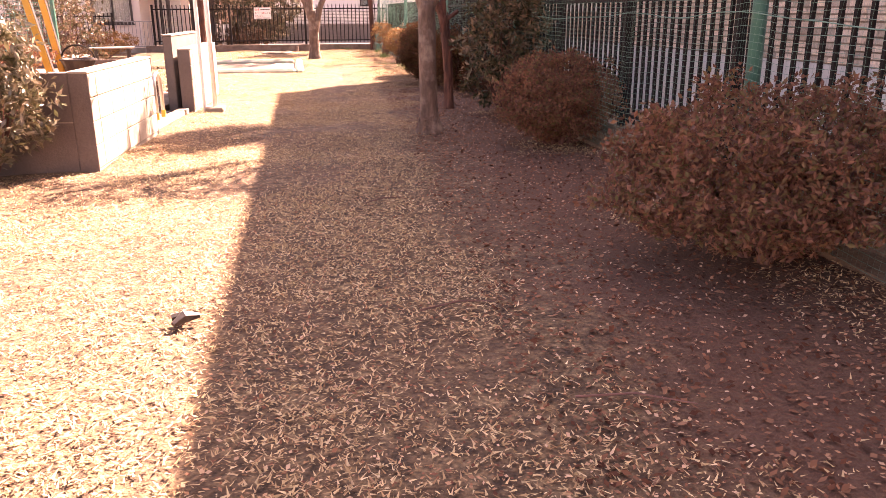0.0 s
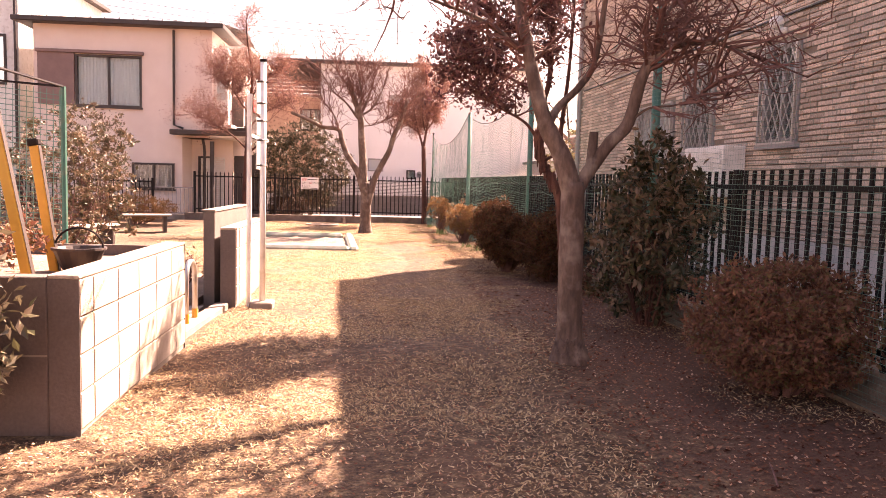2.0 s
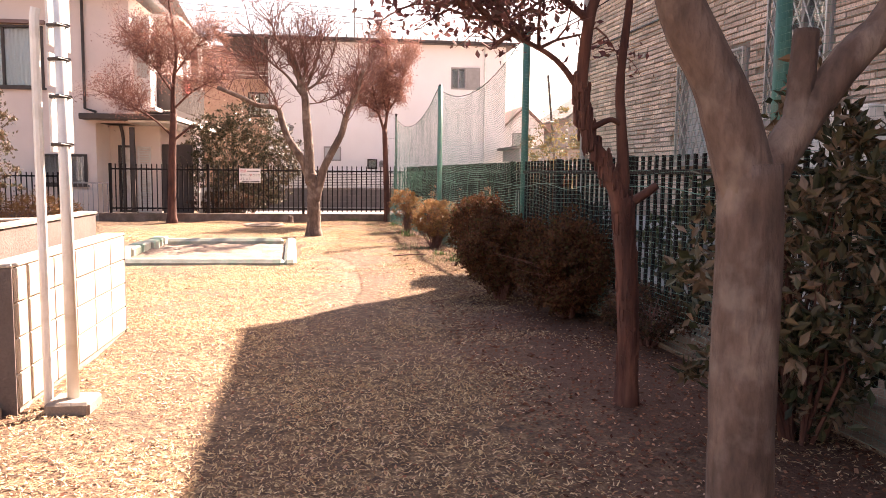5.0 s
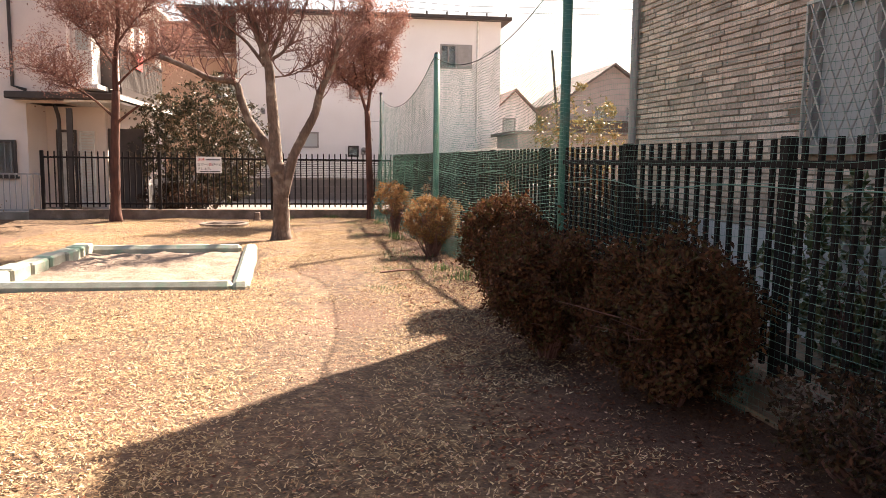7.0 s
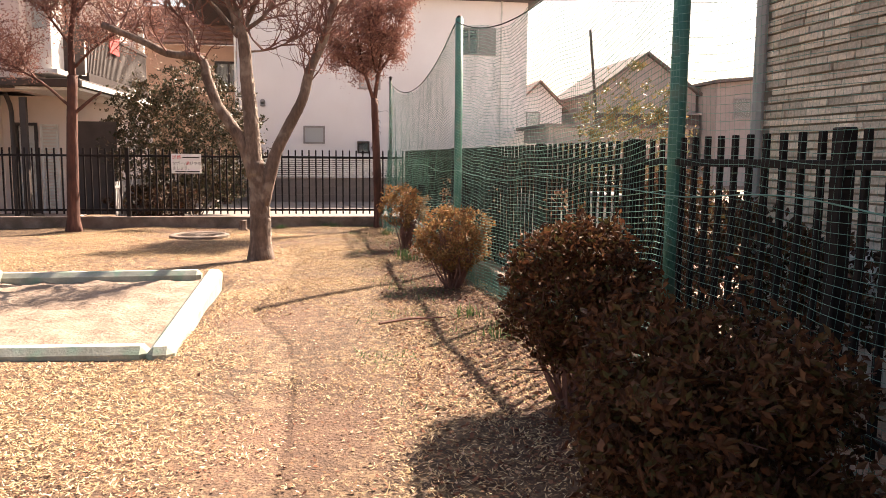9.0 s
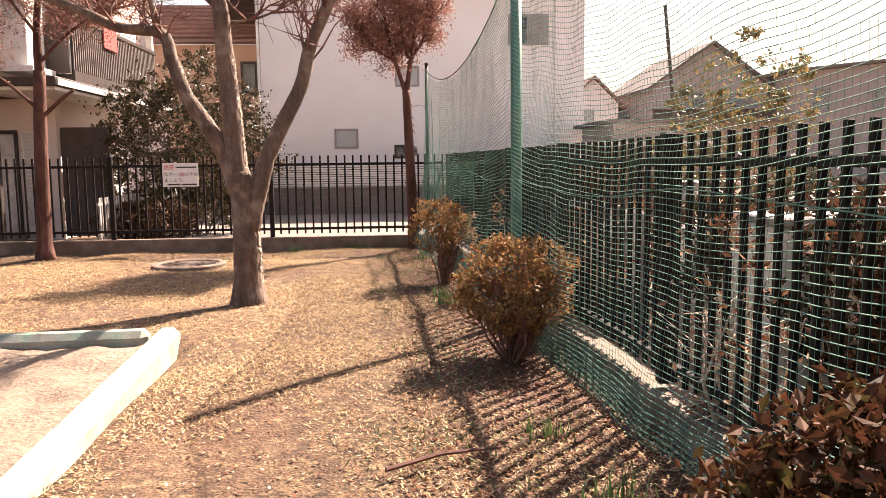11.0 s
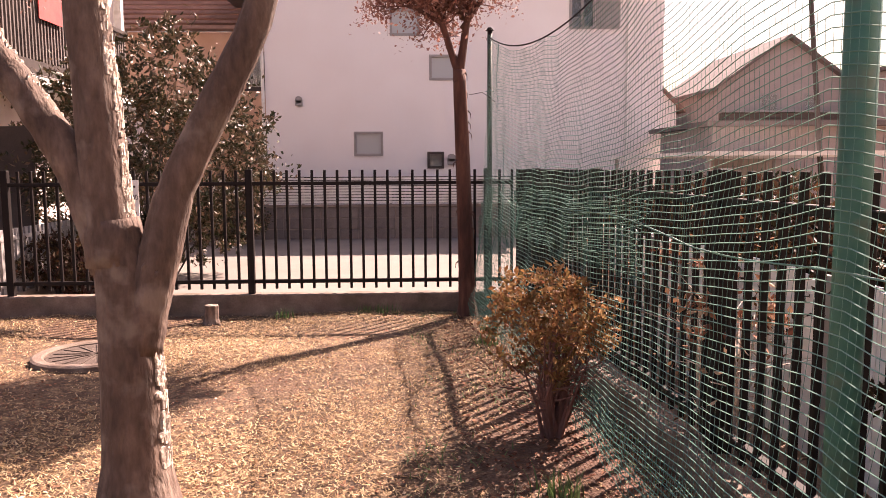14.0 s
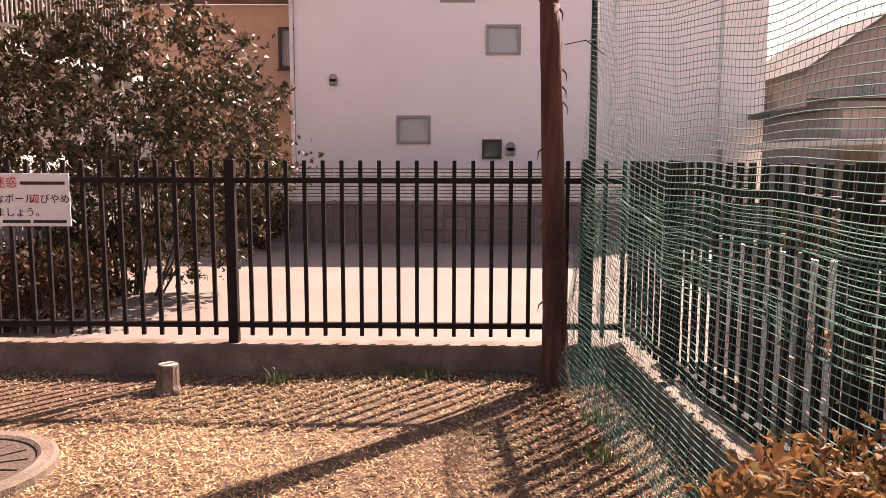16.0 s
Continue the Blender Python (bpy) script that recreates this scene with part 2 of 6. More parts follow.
AZALEA = leaf_material("azalea_leaves", [(0.09, 0.04, 0.028), (0.16, 0.065, 0.045), (0.22, 0.10, 0.06), (0.11, 0.09, 0.035), (0.28, 0.125, 0.085)], rough=0.6, spec=0.2)
DARKHEDGE = leaf_material("dark_hedge_leaves", [(0.022, 0.013, 0.010), (0.045, 0.024, 0.014), (0.06, 0.045, 0.018), (0.11, 0.045, 0.026), (0.03, 0.018, 0.012)], rough=0.6, spec=0.2)
YELLOWHEDGE = leaf_material("yellow_hedge_leaves", [(0.17, 0.072, 0.032), (0.27, 0.14, 0.055), (0.12, 0.088, 0.036), (0.38, 0.22, 0.10), (0.21, 0.078, 0.042)], rough=0.55, spec=0.2, through_light=0.4)
REDLEAF = leaf_material("reddish_leaves", [(0.19, 0.08, 0.062), (0.29, 0.135, 0.105), (0.42, 0.23, 0.185), (0.24, 0.13, 0.095)], rough=0.6, spec=0.2, through_light=0.3)
CEDAR = leaf_material("dark_foliage", [(0.07, 0.03, 0.032), (0.13, 0.055, 0.055), (0.20, 0.09, 0.085), (0.10, 0.06, 0.045)], rough=0.6, spec=0.2, through_light=0.35)


# ---- building blocks ----
def mesh_of(name, bm, mat, smooth=False):
    me = bpy.data.meshes.new(name)
    bm.normal_update()
    bm.to_mesh(me)
    bm.free()
    for mm in (mat if isinstance(mat, (list, tuple)) else [mat]):
        me.materials.append(mm)
    if smooth:
        for p in me.polygons:
            p.use_smooth = True
    return me


def part(name, bm, mat, parent=None, label="", smooth=False):
    ob = new(name, mesh_of(name, bm, mat, smooth))
    if parent is not None:
        ob.parent = parent
    if label:
        ob["label"] = label
    return ob


def thing(name, place=(0, 0, 0), turn=0.0, label="", category="", group="", kind=""):
    ob = new(name)
    ob.matrix_basis = pose(*place, 0, 0, turn)
    ob.empty_display_size = 0.1
    return tagged(ob, label, category, group, kind)


def box(bm, x0, y0, z0, x1, y1, z1, bevel=0.0):
    r = bmesh.ops.create_cube(bm, size=1.0, matrix=Matrix.Translation(((x0 + x1) / 2, (y0 + y1) / 2, (z0 + z1) / 2)) @ Matrix.Diagonal((abs(x1 - x0), abs(y1 - y0), abs(z1 - z0), 1)))
    if bevel:
        es = list({e for v in r["verts"] for e in v.link_edges})
        bmesh.ops.bevel(bm, geom=es, offset=bevel, segments=1, affect="EDGES", profile=0.5)
    return bm


def boxes(*specs, bevel=0.0):
    bm = bmesh.new()
    for s in specs:
        box(bm, *s, bevel=bevel)
    return bm


def tube(bm, pts, radii, sides=8, cap=True):
    """A tapered, bent tube through the points."""
    pts = [Vector(p) for p in pts]
    rings, ref = [], None
    for i, p in enumerate(pts):
        d = (pts[min(i + 1, len(pts) - 1)] - pts[max(i - 1, 0)]).normalized()
        if ref is None:
            ref = d.orthogonal().normalized()
        a = (ref - d * ref.dot(d)).normalized()
        ref = a
        b = d.cross(a)
        r = radii[i] if isinstance(radii, (list, tuple)) else radii
        rings.append([bm.verts.new(p + (a * math.cos(u) + b * math.sin(u)) * r) for u in [2 * math.pi * k / sides for k in range(sides)]])
    for r0, r1 in zip(rings, rings[1:]):
        for k in range(sides):
            bm.faces.new((r0[k], r0[(k + 1) % sides], r1[(k + 1) % sides], r1[k]))
    if cap:
        bm.faces.new(rings[0][::-1])
        bm.faces.new(rings[-1])
    return bm


def tubes(*specs, sides=8):
    bm = bmesh.new()
    for pts, r in specs:
        tube(bm, pts, r, sides)
    return bm


def plate(bm, pts):
    bm.faces.new([bm.verts.new(p) for p in pts])
    return bm


def slab(outline, z0, z1, bevel=0.0):
    bm = bmesh.new()
    low = [bm.verts.new((x, y, z0)) for x, y in outline]
    high = [bm.verts.new((x, y, z1)) for x, y in outline]
    bm.faces.new(low[::-1])
    bm.faces.new(high)
    n = len(outline)
    for i in range(n):
        bm.faces.new((low[i], low[(i + 1) % n], high[(i + 1) % n], high[i]))
    bmesh.ops.recalc_face_normals(bm, faces=bm.faces)
    if bevel:
        bmesh.ops.bevel(bm, geom=list(bm.edges), offset=bevel, segments=1, affect="EDGES")
    return bm


def raw(name, verts, faces, mat, parent=None, label=""):
    me = bpy.data.meshes.new(name)
    me.from_pydata([tuple(v) for v in verts], [], faces)
    me.materials.append(mat)
    me.update()
    ob = new(name, me)
    if parent is not None:
        ob.parent = parent
    if label:
        ob["label"] = label
    return ob


def leaf_cloud(points, rng, size=(0.03, 0.06), aspect=0.5, droop=0.0, up=0.3):
    """Vertices and faces of one small folded leaf at each point."""
    n = len(points)
    pts = np.asarray(points, float)
    d = rng.normal(size=(n, 3))
    d[:, 2] += up - droop
    d /= np.linalg.norm(d, axis=1)[:, None]
    s = rng.normal(size=(n, 3))
    s -= d * (s * d).sum(1)[:, None]
    s /= np.linalg.norm(s, axis=1)[:, None]
    L = rng.uniform(size[0], size[1], n)[:, None]
    W = L * aspect * 0.5
    nrm = np.cross(d, s)
    v = np.stack([pts, pts + d * L * 0.5 + s * W + nrm * W * 0.35, pts + d * L, pts + d * L * 0.5 - s * W + nrm * W * 0.35], 1).reshape(-1, 3)
    f = [(4 * i, 4 * i + 1, 4 * i + 2, 4 * i + 3) for i in range(n)]
    return v, f


# ---- lines of the plan ----
def fence_x(y):
    """Middle of the side fence."""
    return 3.78 - 0.0585 * y


SIDE = math.degrees(math.atan(0.055))      # turn of the brick building from the y axis
FENCE_TURN = math.degrees(math.atan(0.0585))

def wpart(name, bm, mat, parent, label="", smooth=False):
    """A part whose mesh is built in world coordinates, under a thing that stands somewhere."""
    ob = part(name, bm, mat, parent, label, smooth)
    if parent.parent is None:
        ob.matrix_parent_inverse = parent.matrix_basis.inverted()
    return ob


def shared(name, me, parent, m):
    """A piece on shared mesh data, at the pose m in its parent's space."""
    ob = new(name, me)
    ob.parent = parent
    ob.matrix_basis = m
    return ob


def holed_wall(u0, u1, z0, z1, holes, d0, d1, along="x"):
    """One wall with its openings cut through it, from depth d0 to d1."""
    us = sorted({u0, u1, *[h[0] for h in holes], *[h[2] for h in holes]})
    zs = sorted({z0, z1, *[h[1] for h in holes], *[h[3] for h in holes]})
    bm = bmesh.new()
    grid = {}

    def corner(i, j, d):
        if (i, j, d) not in grid:
            grid[i, j, d] = bm.verts.new((us[i], d, zs[j]) if along == "x" else (d, us[i], zs[j]))
        return grid[i, j, d]

    full = {(i, j) for i in range(len(us) - 1) for j in range(len(zs) - 1)
            if not any(h[0] < (us[i] + us[i + 1]) / 2 < h[2] and h[1] < (zs[j] + zs[j + 1]) / 2 < h[3] for h in holes)}
    for i, j in full:
        c = ((i, j), (i + 1, j), (i + 1, j + 1), (i, j + 1))
        bm.faces.new([corner(*k, d0) for k in c])
        bm.faces.new([corner(*k, d1) for k in reversed(c)])
        for (p, q), nb in zip(((c[0], c[1]), (c[1], c[2]), (c[2], c[3]), (c[3], c[0])), ((i, j - 1), (i + 1, j), (i, j + 1), (i - 1, j))):
            if nb not in full:
                bm.faces.new((corner(*q, d0), corner(*p, d0), corner(*p, d1), corner(*q, d1)))
    bmesh.ops.recalc_face_normals(bm, faces=bm.faces)
    return bm


def frame_ring(bm, u0, z0, u1, z1, w, d0, d1, along="x"):
    for a, p, b, q in ((u0, z0, u1, z0 + w), (u0, z1 - w, u1, z1), (u0, z0 + w, u0 + w, z1 - w), (u1 - w, z0 + w, u1, z1 - w)):
        if along == "x":
            box(bm, a, d0, p, b, d1, q)
        else:
            box(bm, d0, a, p, d1, b, q)
    return bm


def window_x(parent, u0, z0, u1, z1, y, mat=None, glass=None, sashes=1, w=0.05, proud=0.03, sill=False, curtain=False, label=""):
    """A window in a wall whose outer face lies at y, seen from the low-y side."""
    bm = frame_ring(bmesh.new(), u0, z0, u1, z1, w, y - proud, y + 0.08)
    for i in range(1, sashes):
        u = u0 + (u1 - u0) * i / sashes
        box(bm, u - w * 0.5, y - proud * 0.5, z0 + w, u + w * 0.5, y + 0.07, z1 - w)
    win = wpart("window", bm, mat or GREYTRIM, parent, label)
    for i in range(sashes):
        a, b = u0 + (u1 - u0) * i / sashes + w * 0.6, u0 + (u1 - u0) * (i + 1) / sashes - w * 0.6
        part("pane", boxes((a, y + 0.035, z0 + w * 0.8, b, y + 0.041, z1 - w * 0.8)), glass or GLASS, win).visible_shadow = False
    if sill:
        part("sill", boxes((u0 - 0.04, y - 0.08, z0 - 0.05, u1 + 0.04, y - 0.002, z0)), mat or GREYTRIM, win)
    if curtain:
        bm = bmesh.new()
        n = 40
        for k in range(n):
            a, b = u0 + (u1 - u0) * k / n, u0 + (u1 - u0) * (k + 1) / n
            plate(bm, [(a, y + 0.16 + 0.02 * (k % 2), z0), (b, y + 0.16 + 0.02 * ((k + 1) % 2), z0), (b, y + 0.16 + 0.02 * ((k + 1) % 2), z1), (a, y + 0.16 + 0.02 * (k % 2), z1)])
        part("curtain", bm, CURTAIN, win)
    return win


# ---- ground ----
rng = np.random.default_rng(7)
ground_bm = bmesh.new()
xs = [-320, -60, -14] + [-6 + 0.3 * i for i in range(32)] + [8, 20, 60, 320]
ys = [-220, -30, -6] + [-3 + 0.3 * i for i in range(102)] + [34, 45, 60, 120, 420]
grid = [[ground_bm.verts.new((x, y, -0.25 if -2.98 < x < -0.6 and 17.5 < y < 20.9 else -0.012 if not (-6 <= x <= 3.4 and -3 <= y <= 27.3) else -0.03 + 0.045 * noise.noise((x * 0.9, y * 0.9, 0)) * (1 if x < 2.2 else 0.4))) for x in xs] for y in ys]
for r0, r1 in zip(grid, grid[1:]):
    for k in range(len(xs) - 1):
        ground_bm.faces.new((r0[k], r0[k + 1], r1[k + 1], r1[k]))
tagged(part("ground", ground_bm, LAWN, smooth=True), "dry straw-coloured winter lawn with bare brown patches", "lawn", kind="structure")
tagged(part("pavement", boxes((-3.4, 27.5, -0.28, 9.5, 35.5, 0.012)), PARKING), "pale concrete parking area behind the park fence", "parking area", kind="structure")
tagged(part("road", slab([(3.55, -4), (40, -4), (40, 60), (9.6, 60), (9.6, 27.4), (2.55, 27.4), (2.6, 20)], -0.28, 0.004), EARTH), "bare brown earth and gravel of the neighbouring lot", "yard", kind="structure")
tagged(part("pavement", boxes((-7.5, 8.45, -0.28, -1.66, 10.2, 0.008)), CONCRETE), "dark worn concrete path through the park entrance", "path", kind="structure")

# ---- brick building beside the fence ----
BRICK_WINDOWS = [(-7.44, 1.86, -6.76, 2.92), (-5.62, 1.86, -4.80, 2.98), (-4.42, 1.5, -3.10, 2.58)]
hall = thing("brick_building", (4.1, 17.5, 0), SIDE, "two-storey buff brick building with barred windows", "building")
side_wall = part("wall", holed_wall(-30, 0, 0, 6.25, BRICK_WINDOWS, 0.012, 0.25, "y"), BRICKJOINT, hall)
part("end_wall", boxes((0.25, -0.25, 0, 12, -0.01, 6.25)), BRICK, hall)
for s in ((0.25, -30, 0, 12, -29.8, 6.3), (11.8, -29.8, 0, 12, -0.25, 6.3)):
    part("far_wall", boxes(s), BRICK, hall)
part("roof", boxes((0.012, -30, 6.251, 12, -0.01, 6.3)), ROOF, hall, "flat grey roof edge")
part("floor", boxes((0.25, -29.8, 1.2, 11.8, -0.25, 1.3)), CONCRETE, hall)
part("plinth", boxes((-0.015, -30, 0, 0.011, 0, 0.82)), GREYWALL, hall, "pale grey rendered plinth")
part("corner_pipe", tubes(([(-0.06, -0.12, 0), (-0.06, -0.12, 6.3)], 0.045)), GREYTRIM, hall, "grey downpipe at the corner")
part("cable", tubes(([(-0.02, -14, 3.22), (-0.02, -8, 3.24), (-0.02, -0.3, 3.2)], 0.014), sides=5), DARKTRIM, hall, "dark cable along the bricks")
for i, (a, z0, b, z1) in enumerate(BRICK_WINDOWS):
    bm = frame_ring(bmesh.new(), a, z0, b, z1, 0.05, -0.02, 0.12, "y")
    box(bm, 0.0, (a + b) / 2 - 0.02, z0 + 0.05, 0.1, (a + b) / 2 + 0.02, z1 - 0.05)
    win = part("window", bm, GREYTRIM, hall, "barred window with grey frame")
    part("pane", boxes((0.05, a + 0.04, z0 + 0.04, 0.056, b - 0.04, z1 - 0.04)), FROST if i == 2 else GLASS, win)
    part("sill", boxes((-0.07, a - 0.05, z0 - 0.06, 0.012, b + 0.05, z0 - 0.002)), GREYTRIM, win)
    bm = bmesh.new()
    step, h, w = 0.13, z1 - z0, b - a
    for sgn in (1, -1):
        k = -h / 1.9
        while k < w:
            # a slanting bar cut to the opening
            p, q = (k, 0.0), (k + h / 1.9, h)
            t0 = max(0.0, -p[0] / (q[0] - p[0])) if p[0] < 0 else 0.0
            t1 = min(1.0, (w - p[0]) / (q[0] - p[0]))
            if t1 - t0 > 0.05:
                u0, v0, u1, v1 = p[0] + (q[0] - p[0]) * t0, h * t0, p[0] + (q[0] - p[0]) * t1, h * t1
                if sgn < 0:
                    u0, u1 = w - u0, w - u1
                tube(bm, [(-0.06 - 0.006 * sgn, a + u0, z0 + v0), (-0.06 - 0.006 * sgn, a + u1, z0 + v1)], 0.007, 4)
            k += step
    frame_ring(bm, a - 0.01, z0 - 0.01, b + 0.01, z1 + 0.01, 0.02, -0.075, -0.045, "y")
    part("grille", bm, STEEL, win, "diagonal white steel window grille")
# louvred box and a lamp on the wall
louvre = wpart("louvre_box", boxes((-0.30, -6.45, 1.25, -0.016, -5.42, 1.86), bevel=0.01), WHITEPAINT, hall, "white louvred metal box")
louvre.matrix_parent_inverse = Matrix.Identity(4)
for k in range(9):
    part("slat", boxes((-0.315, -6.4, 1.3 + 0.058 * k, -0.296, -5.47, 1.335 + 0.058 * k)), WHITEPAINT, louvre)
bm = boxes((-0.08, -7.16, 3.04, -0.013, -7.0, 3.1))
bmesh.ops.create_uvsphere(bm, u_segments=12, v_segments=8, radius=0.08, matrix=Matrix.Translation((-0.1, -7.08, 3.16)))
part("wall_lamp", bm, WHITEPAINT, hall, "small round white wall lamp", smooth=True)
# yellowed notice on the bricks
notice = part("notice_board", boxes((-0.03, -10.05, 2.12, -0.003, -9.25, 2.6), bevel=0.004), material("yellowed_board", [(0.5, 0.36, 0.2), (0.62, 0.48, 0.3)], scale=4, bump=0.05), hall, "yellowed notice board with worn lettering")
for k, (a, b, z) in enumerate([(-9.97, -9.6, 2.46), (-9.5, -9.33, 2.46), (-9.97, -9.35, 2.33), (-9.6, -9.33, 2.19)]):
    part("lettering", boxes((-0.034, a, z, -0.0305, b, z + 0.075)), DARKTRIM, notice)

# bricks: long thin courses with uneven faces
COURSE, LONG = 0.057, 0.25
brick_meshes = []
for k in range(8):
    r = random.Random(k)
    d = r.uniform(0.0, 0.014)
    brick_meshes.append(mesh_of("brick", boxes((-d, 0.004, 0.004, 0.013, LONG - 0.004, COURSE - 0.011), bevel=0.0025), BRICK))
near, verts, faces = 0, [], []
r = random.Random(3)
for row in range(int((6.25 - 0.83) / COURSE)):
    z = 0.83 + row * COURSE
    off = r.uniform(0, LONG)
    for col in range(int(17 / LONG)):
        y = -off - col * LONG - LONG
        if y < -17 or y + LONG > 0:
            continue
        if any(y < h[2] + 0.02 and y + LONG > h[0] - 0.02 and z < h[3] + 0.02 and z + COURSE > h[1] - 0.05 for h in BRICK_WINDOWS):
            # cut short beside openings
            for h in BRICK_WINDOWS:
                if z < h[3] + 0.02 and z + COURSE > h[1] - 0.05:
                    for a, b in ((y, min(y + LONG, h[0] - 0.01)), (max(y, h[2] + 0.01), y + LONG)):
                        if 0.05 < b - a < LONG - 0.01 and not (y > h[2] or y + LONG < h[0]):
                            d, n0 = r.uniform(0, 0.012), len(verts)
                            verts += [(x, yy, zz) for x in (-d, 0.013) for yy in (a + 0.004, b - 0.004) for zz in (z + 0.004, z + COURSE - 0.011)]
                            faces += [tuple(n0 + q for q in f) for f in ((0, 1, 3, 2), (0, 2, 6, 4), (1, 5, 7, 3), (0, 4, 5, 1), (2, 3, 7, 6))]
            continue
        if -9.6 < y < -5.2 and 1.45 < z < 3.3 and near < 300:
            shared("brick", brick_meshes[r.randrange(8)], side_wall, Matrix.Translation((0, y, z)))
            near += 1
        else:
            d, n0 = r.uniform(0, 0.014), len(verts)
            verts += [(x, yy, zz) for x in (-d, 0.013) for yy in (y + 0.004, y + LONG - 0.004) for zz in (z + 0.004, z + COURSE - 0.011)]
            faces += [tuple(n0 + q for q in f) for f in ((0, 1, 3, 2), (0, 2, 6, 4), (1, 5, 7, 3), (0, 4, 5, 1), (2, 3, 7, 6))]
tagged(raw("bricks", verts, faces, BRICK, side_wall), kind="stuff")

# ---- pale stucco house behind the park fence ----
house = thing("stucco_house", (-8.2, 32, 0), 0, "pale pink stucco two-storey house with brown trim", "house")
HY = 28.3
holes = [(-9.70, 3.52, -7.63, 5.17), (-7.95, 0.9, -6.6, 1.75), (-6.35, 0, -5.4, 2.62)]
wpart("wall", holed_wall(-11.0, -5.4, 0, 6.1, holes, HY, HY + 0.2), STUCCO, house)
for s in ((-5.6, HY + 0.2, 2.62, -5.402, 37, 6.1), (-5.15, 29.82, 0, -4.95, 36.8, 2.62), (-6.5, HY + 0.2, 0, -6.351, 29.59, 2.62), (-11, HY + 0.2, 0, -10.8, 37, 6.1), (-10.8, 36.8, 0, -5.6, 37, 6.1)):
    wpart("side_wall", boxes(s), STUCCO, house)
wpart("floor", boxes((-10.8, HY + 0.21, 2.7, -5.6, 36.8, 2.8), (-10.8, HY + 0.21, 0, -5.6, 36.8, 0.1)), CONCRETE, house)
roof = wpart("roof", slab([(-11.5, HY - 0.45), (-4.95, HY - 0.45), (-4.95, 37.4), (-11.5, 37.4)], 6.1, 6.26, 0.02), DARKTRIM, house, "dark eave of a shallow metal roof")
bm = bmesh.new()
plate(bm, [(-11.4, HY - 0.4, 6.27), (-5.05, HY - 0.4, 6.27), (-5.05, 33, 6.95), (-11.4, 33, 6.95)])
plate(bm, [(-11.4, 37.3, 6.27), (-11.4, 33, 6.95), (-5.05, 33, 6.95), (-5.05, 37.3, 6.27)])
for k in range(15):
    x = -11.3 + k * 0.445
    box(bm, x - 0.02, HY - 0.42, 6.265, x + 0.02, HY - 0.3, 6.31)
part("roof_sheet", bm, GREYTRIM, roof)
window_x(house, -9.70, 3.52, -7.63, 5.17, HY, DARKTRIM, GLASS, 2, 0.06, 0.05, True, True, "sliding window with white curtains and brown frame")
wpart("shutter_box", boxes((-10.85, HY - 0.1, 3.55, -9.72, HY - 0.003, 5.2), (-10.9, HY - 0.16, 5.2, -7.55, HY - 0.003, 5.3), bevel=0.008), material("mauve_trim", [(0.20, 0.13, 0.115), (0.25, 0.165, 0.15)], scale=4, bump=0.05), house, "brown shutter box beside the window")
low = window_x(house, -7.95, 0.9, -6.6, 1.75, HY, DARKTRIM, GLASS, 2, 0.07, 0.06, True)
for k in range(9):
    part("bar", tubes(([(-7.84 + k * 0.143, HY - 0.09, 0.95), (-7.84 + k * 0.143, HY - 0.09, 1.7)], 0.012), sides=5), GREYTRIM, low)
wpart("downpipe", tubes(([(-6.6, HY - 0.06, 6.05), (-6.6, HY - 0.06, 3.0), (-6.3, HY - 0.1, 2.9)], 0.04), ([(-5.62, HY - 0.3, 2.55), (-5.62, HY - 0.12, 2.35), (-5.62, HY - 0.06, 2.2), (-5.62, HY - 0.06, 0.1)], 0.045)), DARKTRIM, house)
# porch roof round the corner
wpart("porch_roof", slab([(-6.62, HY - 0.55), (-4.15, HY - 0.55), (-4.15, 34.6), (-5.395, 34.6), (-5.395, HY - 0.003), (-6.62, HY - 0.003)], 2.68, 2.84, 0.015), DARKTRIM, house, "brown porch roof with gutter")
wpart("porch_soffit", boxes((-5.38, HY - 0.45, 2.625, -4.2, 34.5, 2.677)), WHITEPAINT, house)
wpart("porch_wall", holed_wall(-6.5, -4.95, 0, 2.62, [(-6.12, 0.1, -5.66, 2.04)], 29.6, 29.8), STUCCO, house)
door = wpart("door", boxes((-6.06, 29.65, 0.1, -5.72, 29.70, 1.98), bevel=0.006), WHITEPAINT, house, "white front door under the porch")
part("door_frame", frame_ring(bmesh.new(), -6.13, 0.09, -5.65, 2.05, 0.06, 29.56, 29.72), DARKTRIM, door)
part("door_handle", tubes(([(-5.77, 29.63, 0.95), (-5.77, 29.63, 1.2)], 0.012)), STEEL, door)
shutter = wpart("shutter", frame_ring(bmesh.new(), -5.58, 0.1, -5.22, 2.02, 0.035, 29.53, 29.597), WHITEPAINT, house, "white louvred shutter beside the door")
for k in range(26):
    part("slat", boxes((-5.545, 29.545, 0.145 + k * 0.071, -5.255, 29.585, 0.19 + k * 0.071)), WHITEPAINT, shutter)
wpart("side_gate", boxes((-4.93, 29.7, 0.05, -4.05, 29.75, 2.1), bevel=0.01), DARKBOARD, house, "dark brown boarded gate beside the porch")
wpart("porch_fascia", boxes((-4.149, HY - 0.5, 2.70, -4.12, 34.5, 2.80)), WHITEPAINT, house)
wpart("door_post", boxes((-5.42, HY - 0.2, 0, -5.3, HY - 0.1, 2.5)), DARKTRIM, house)
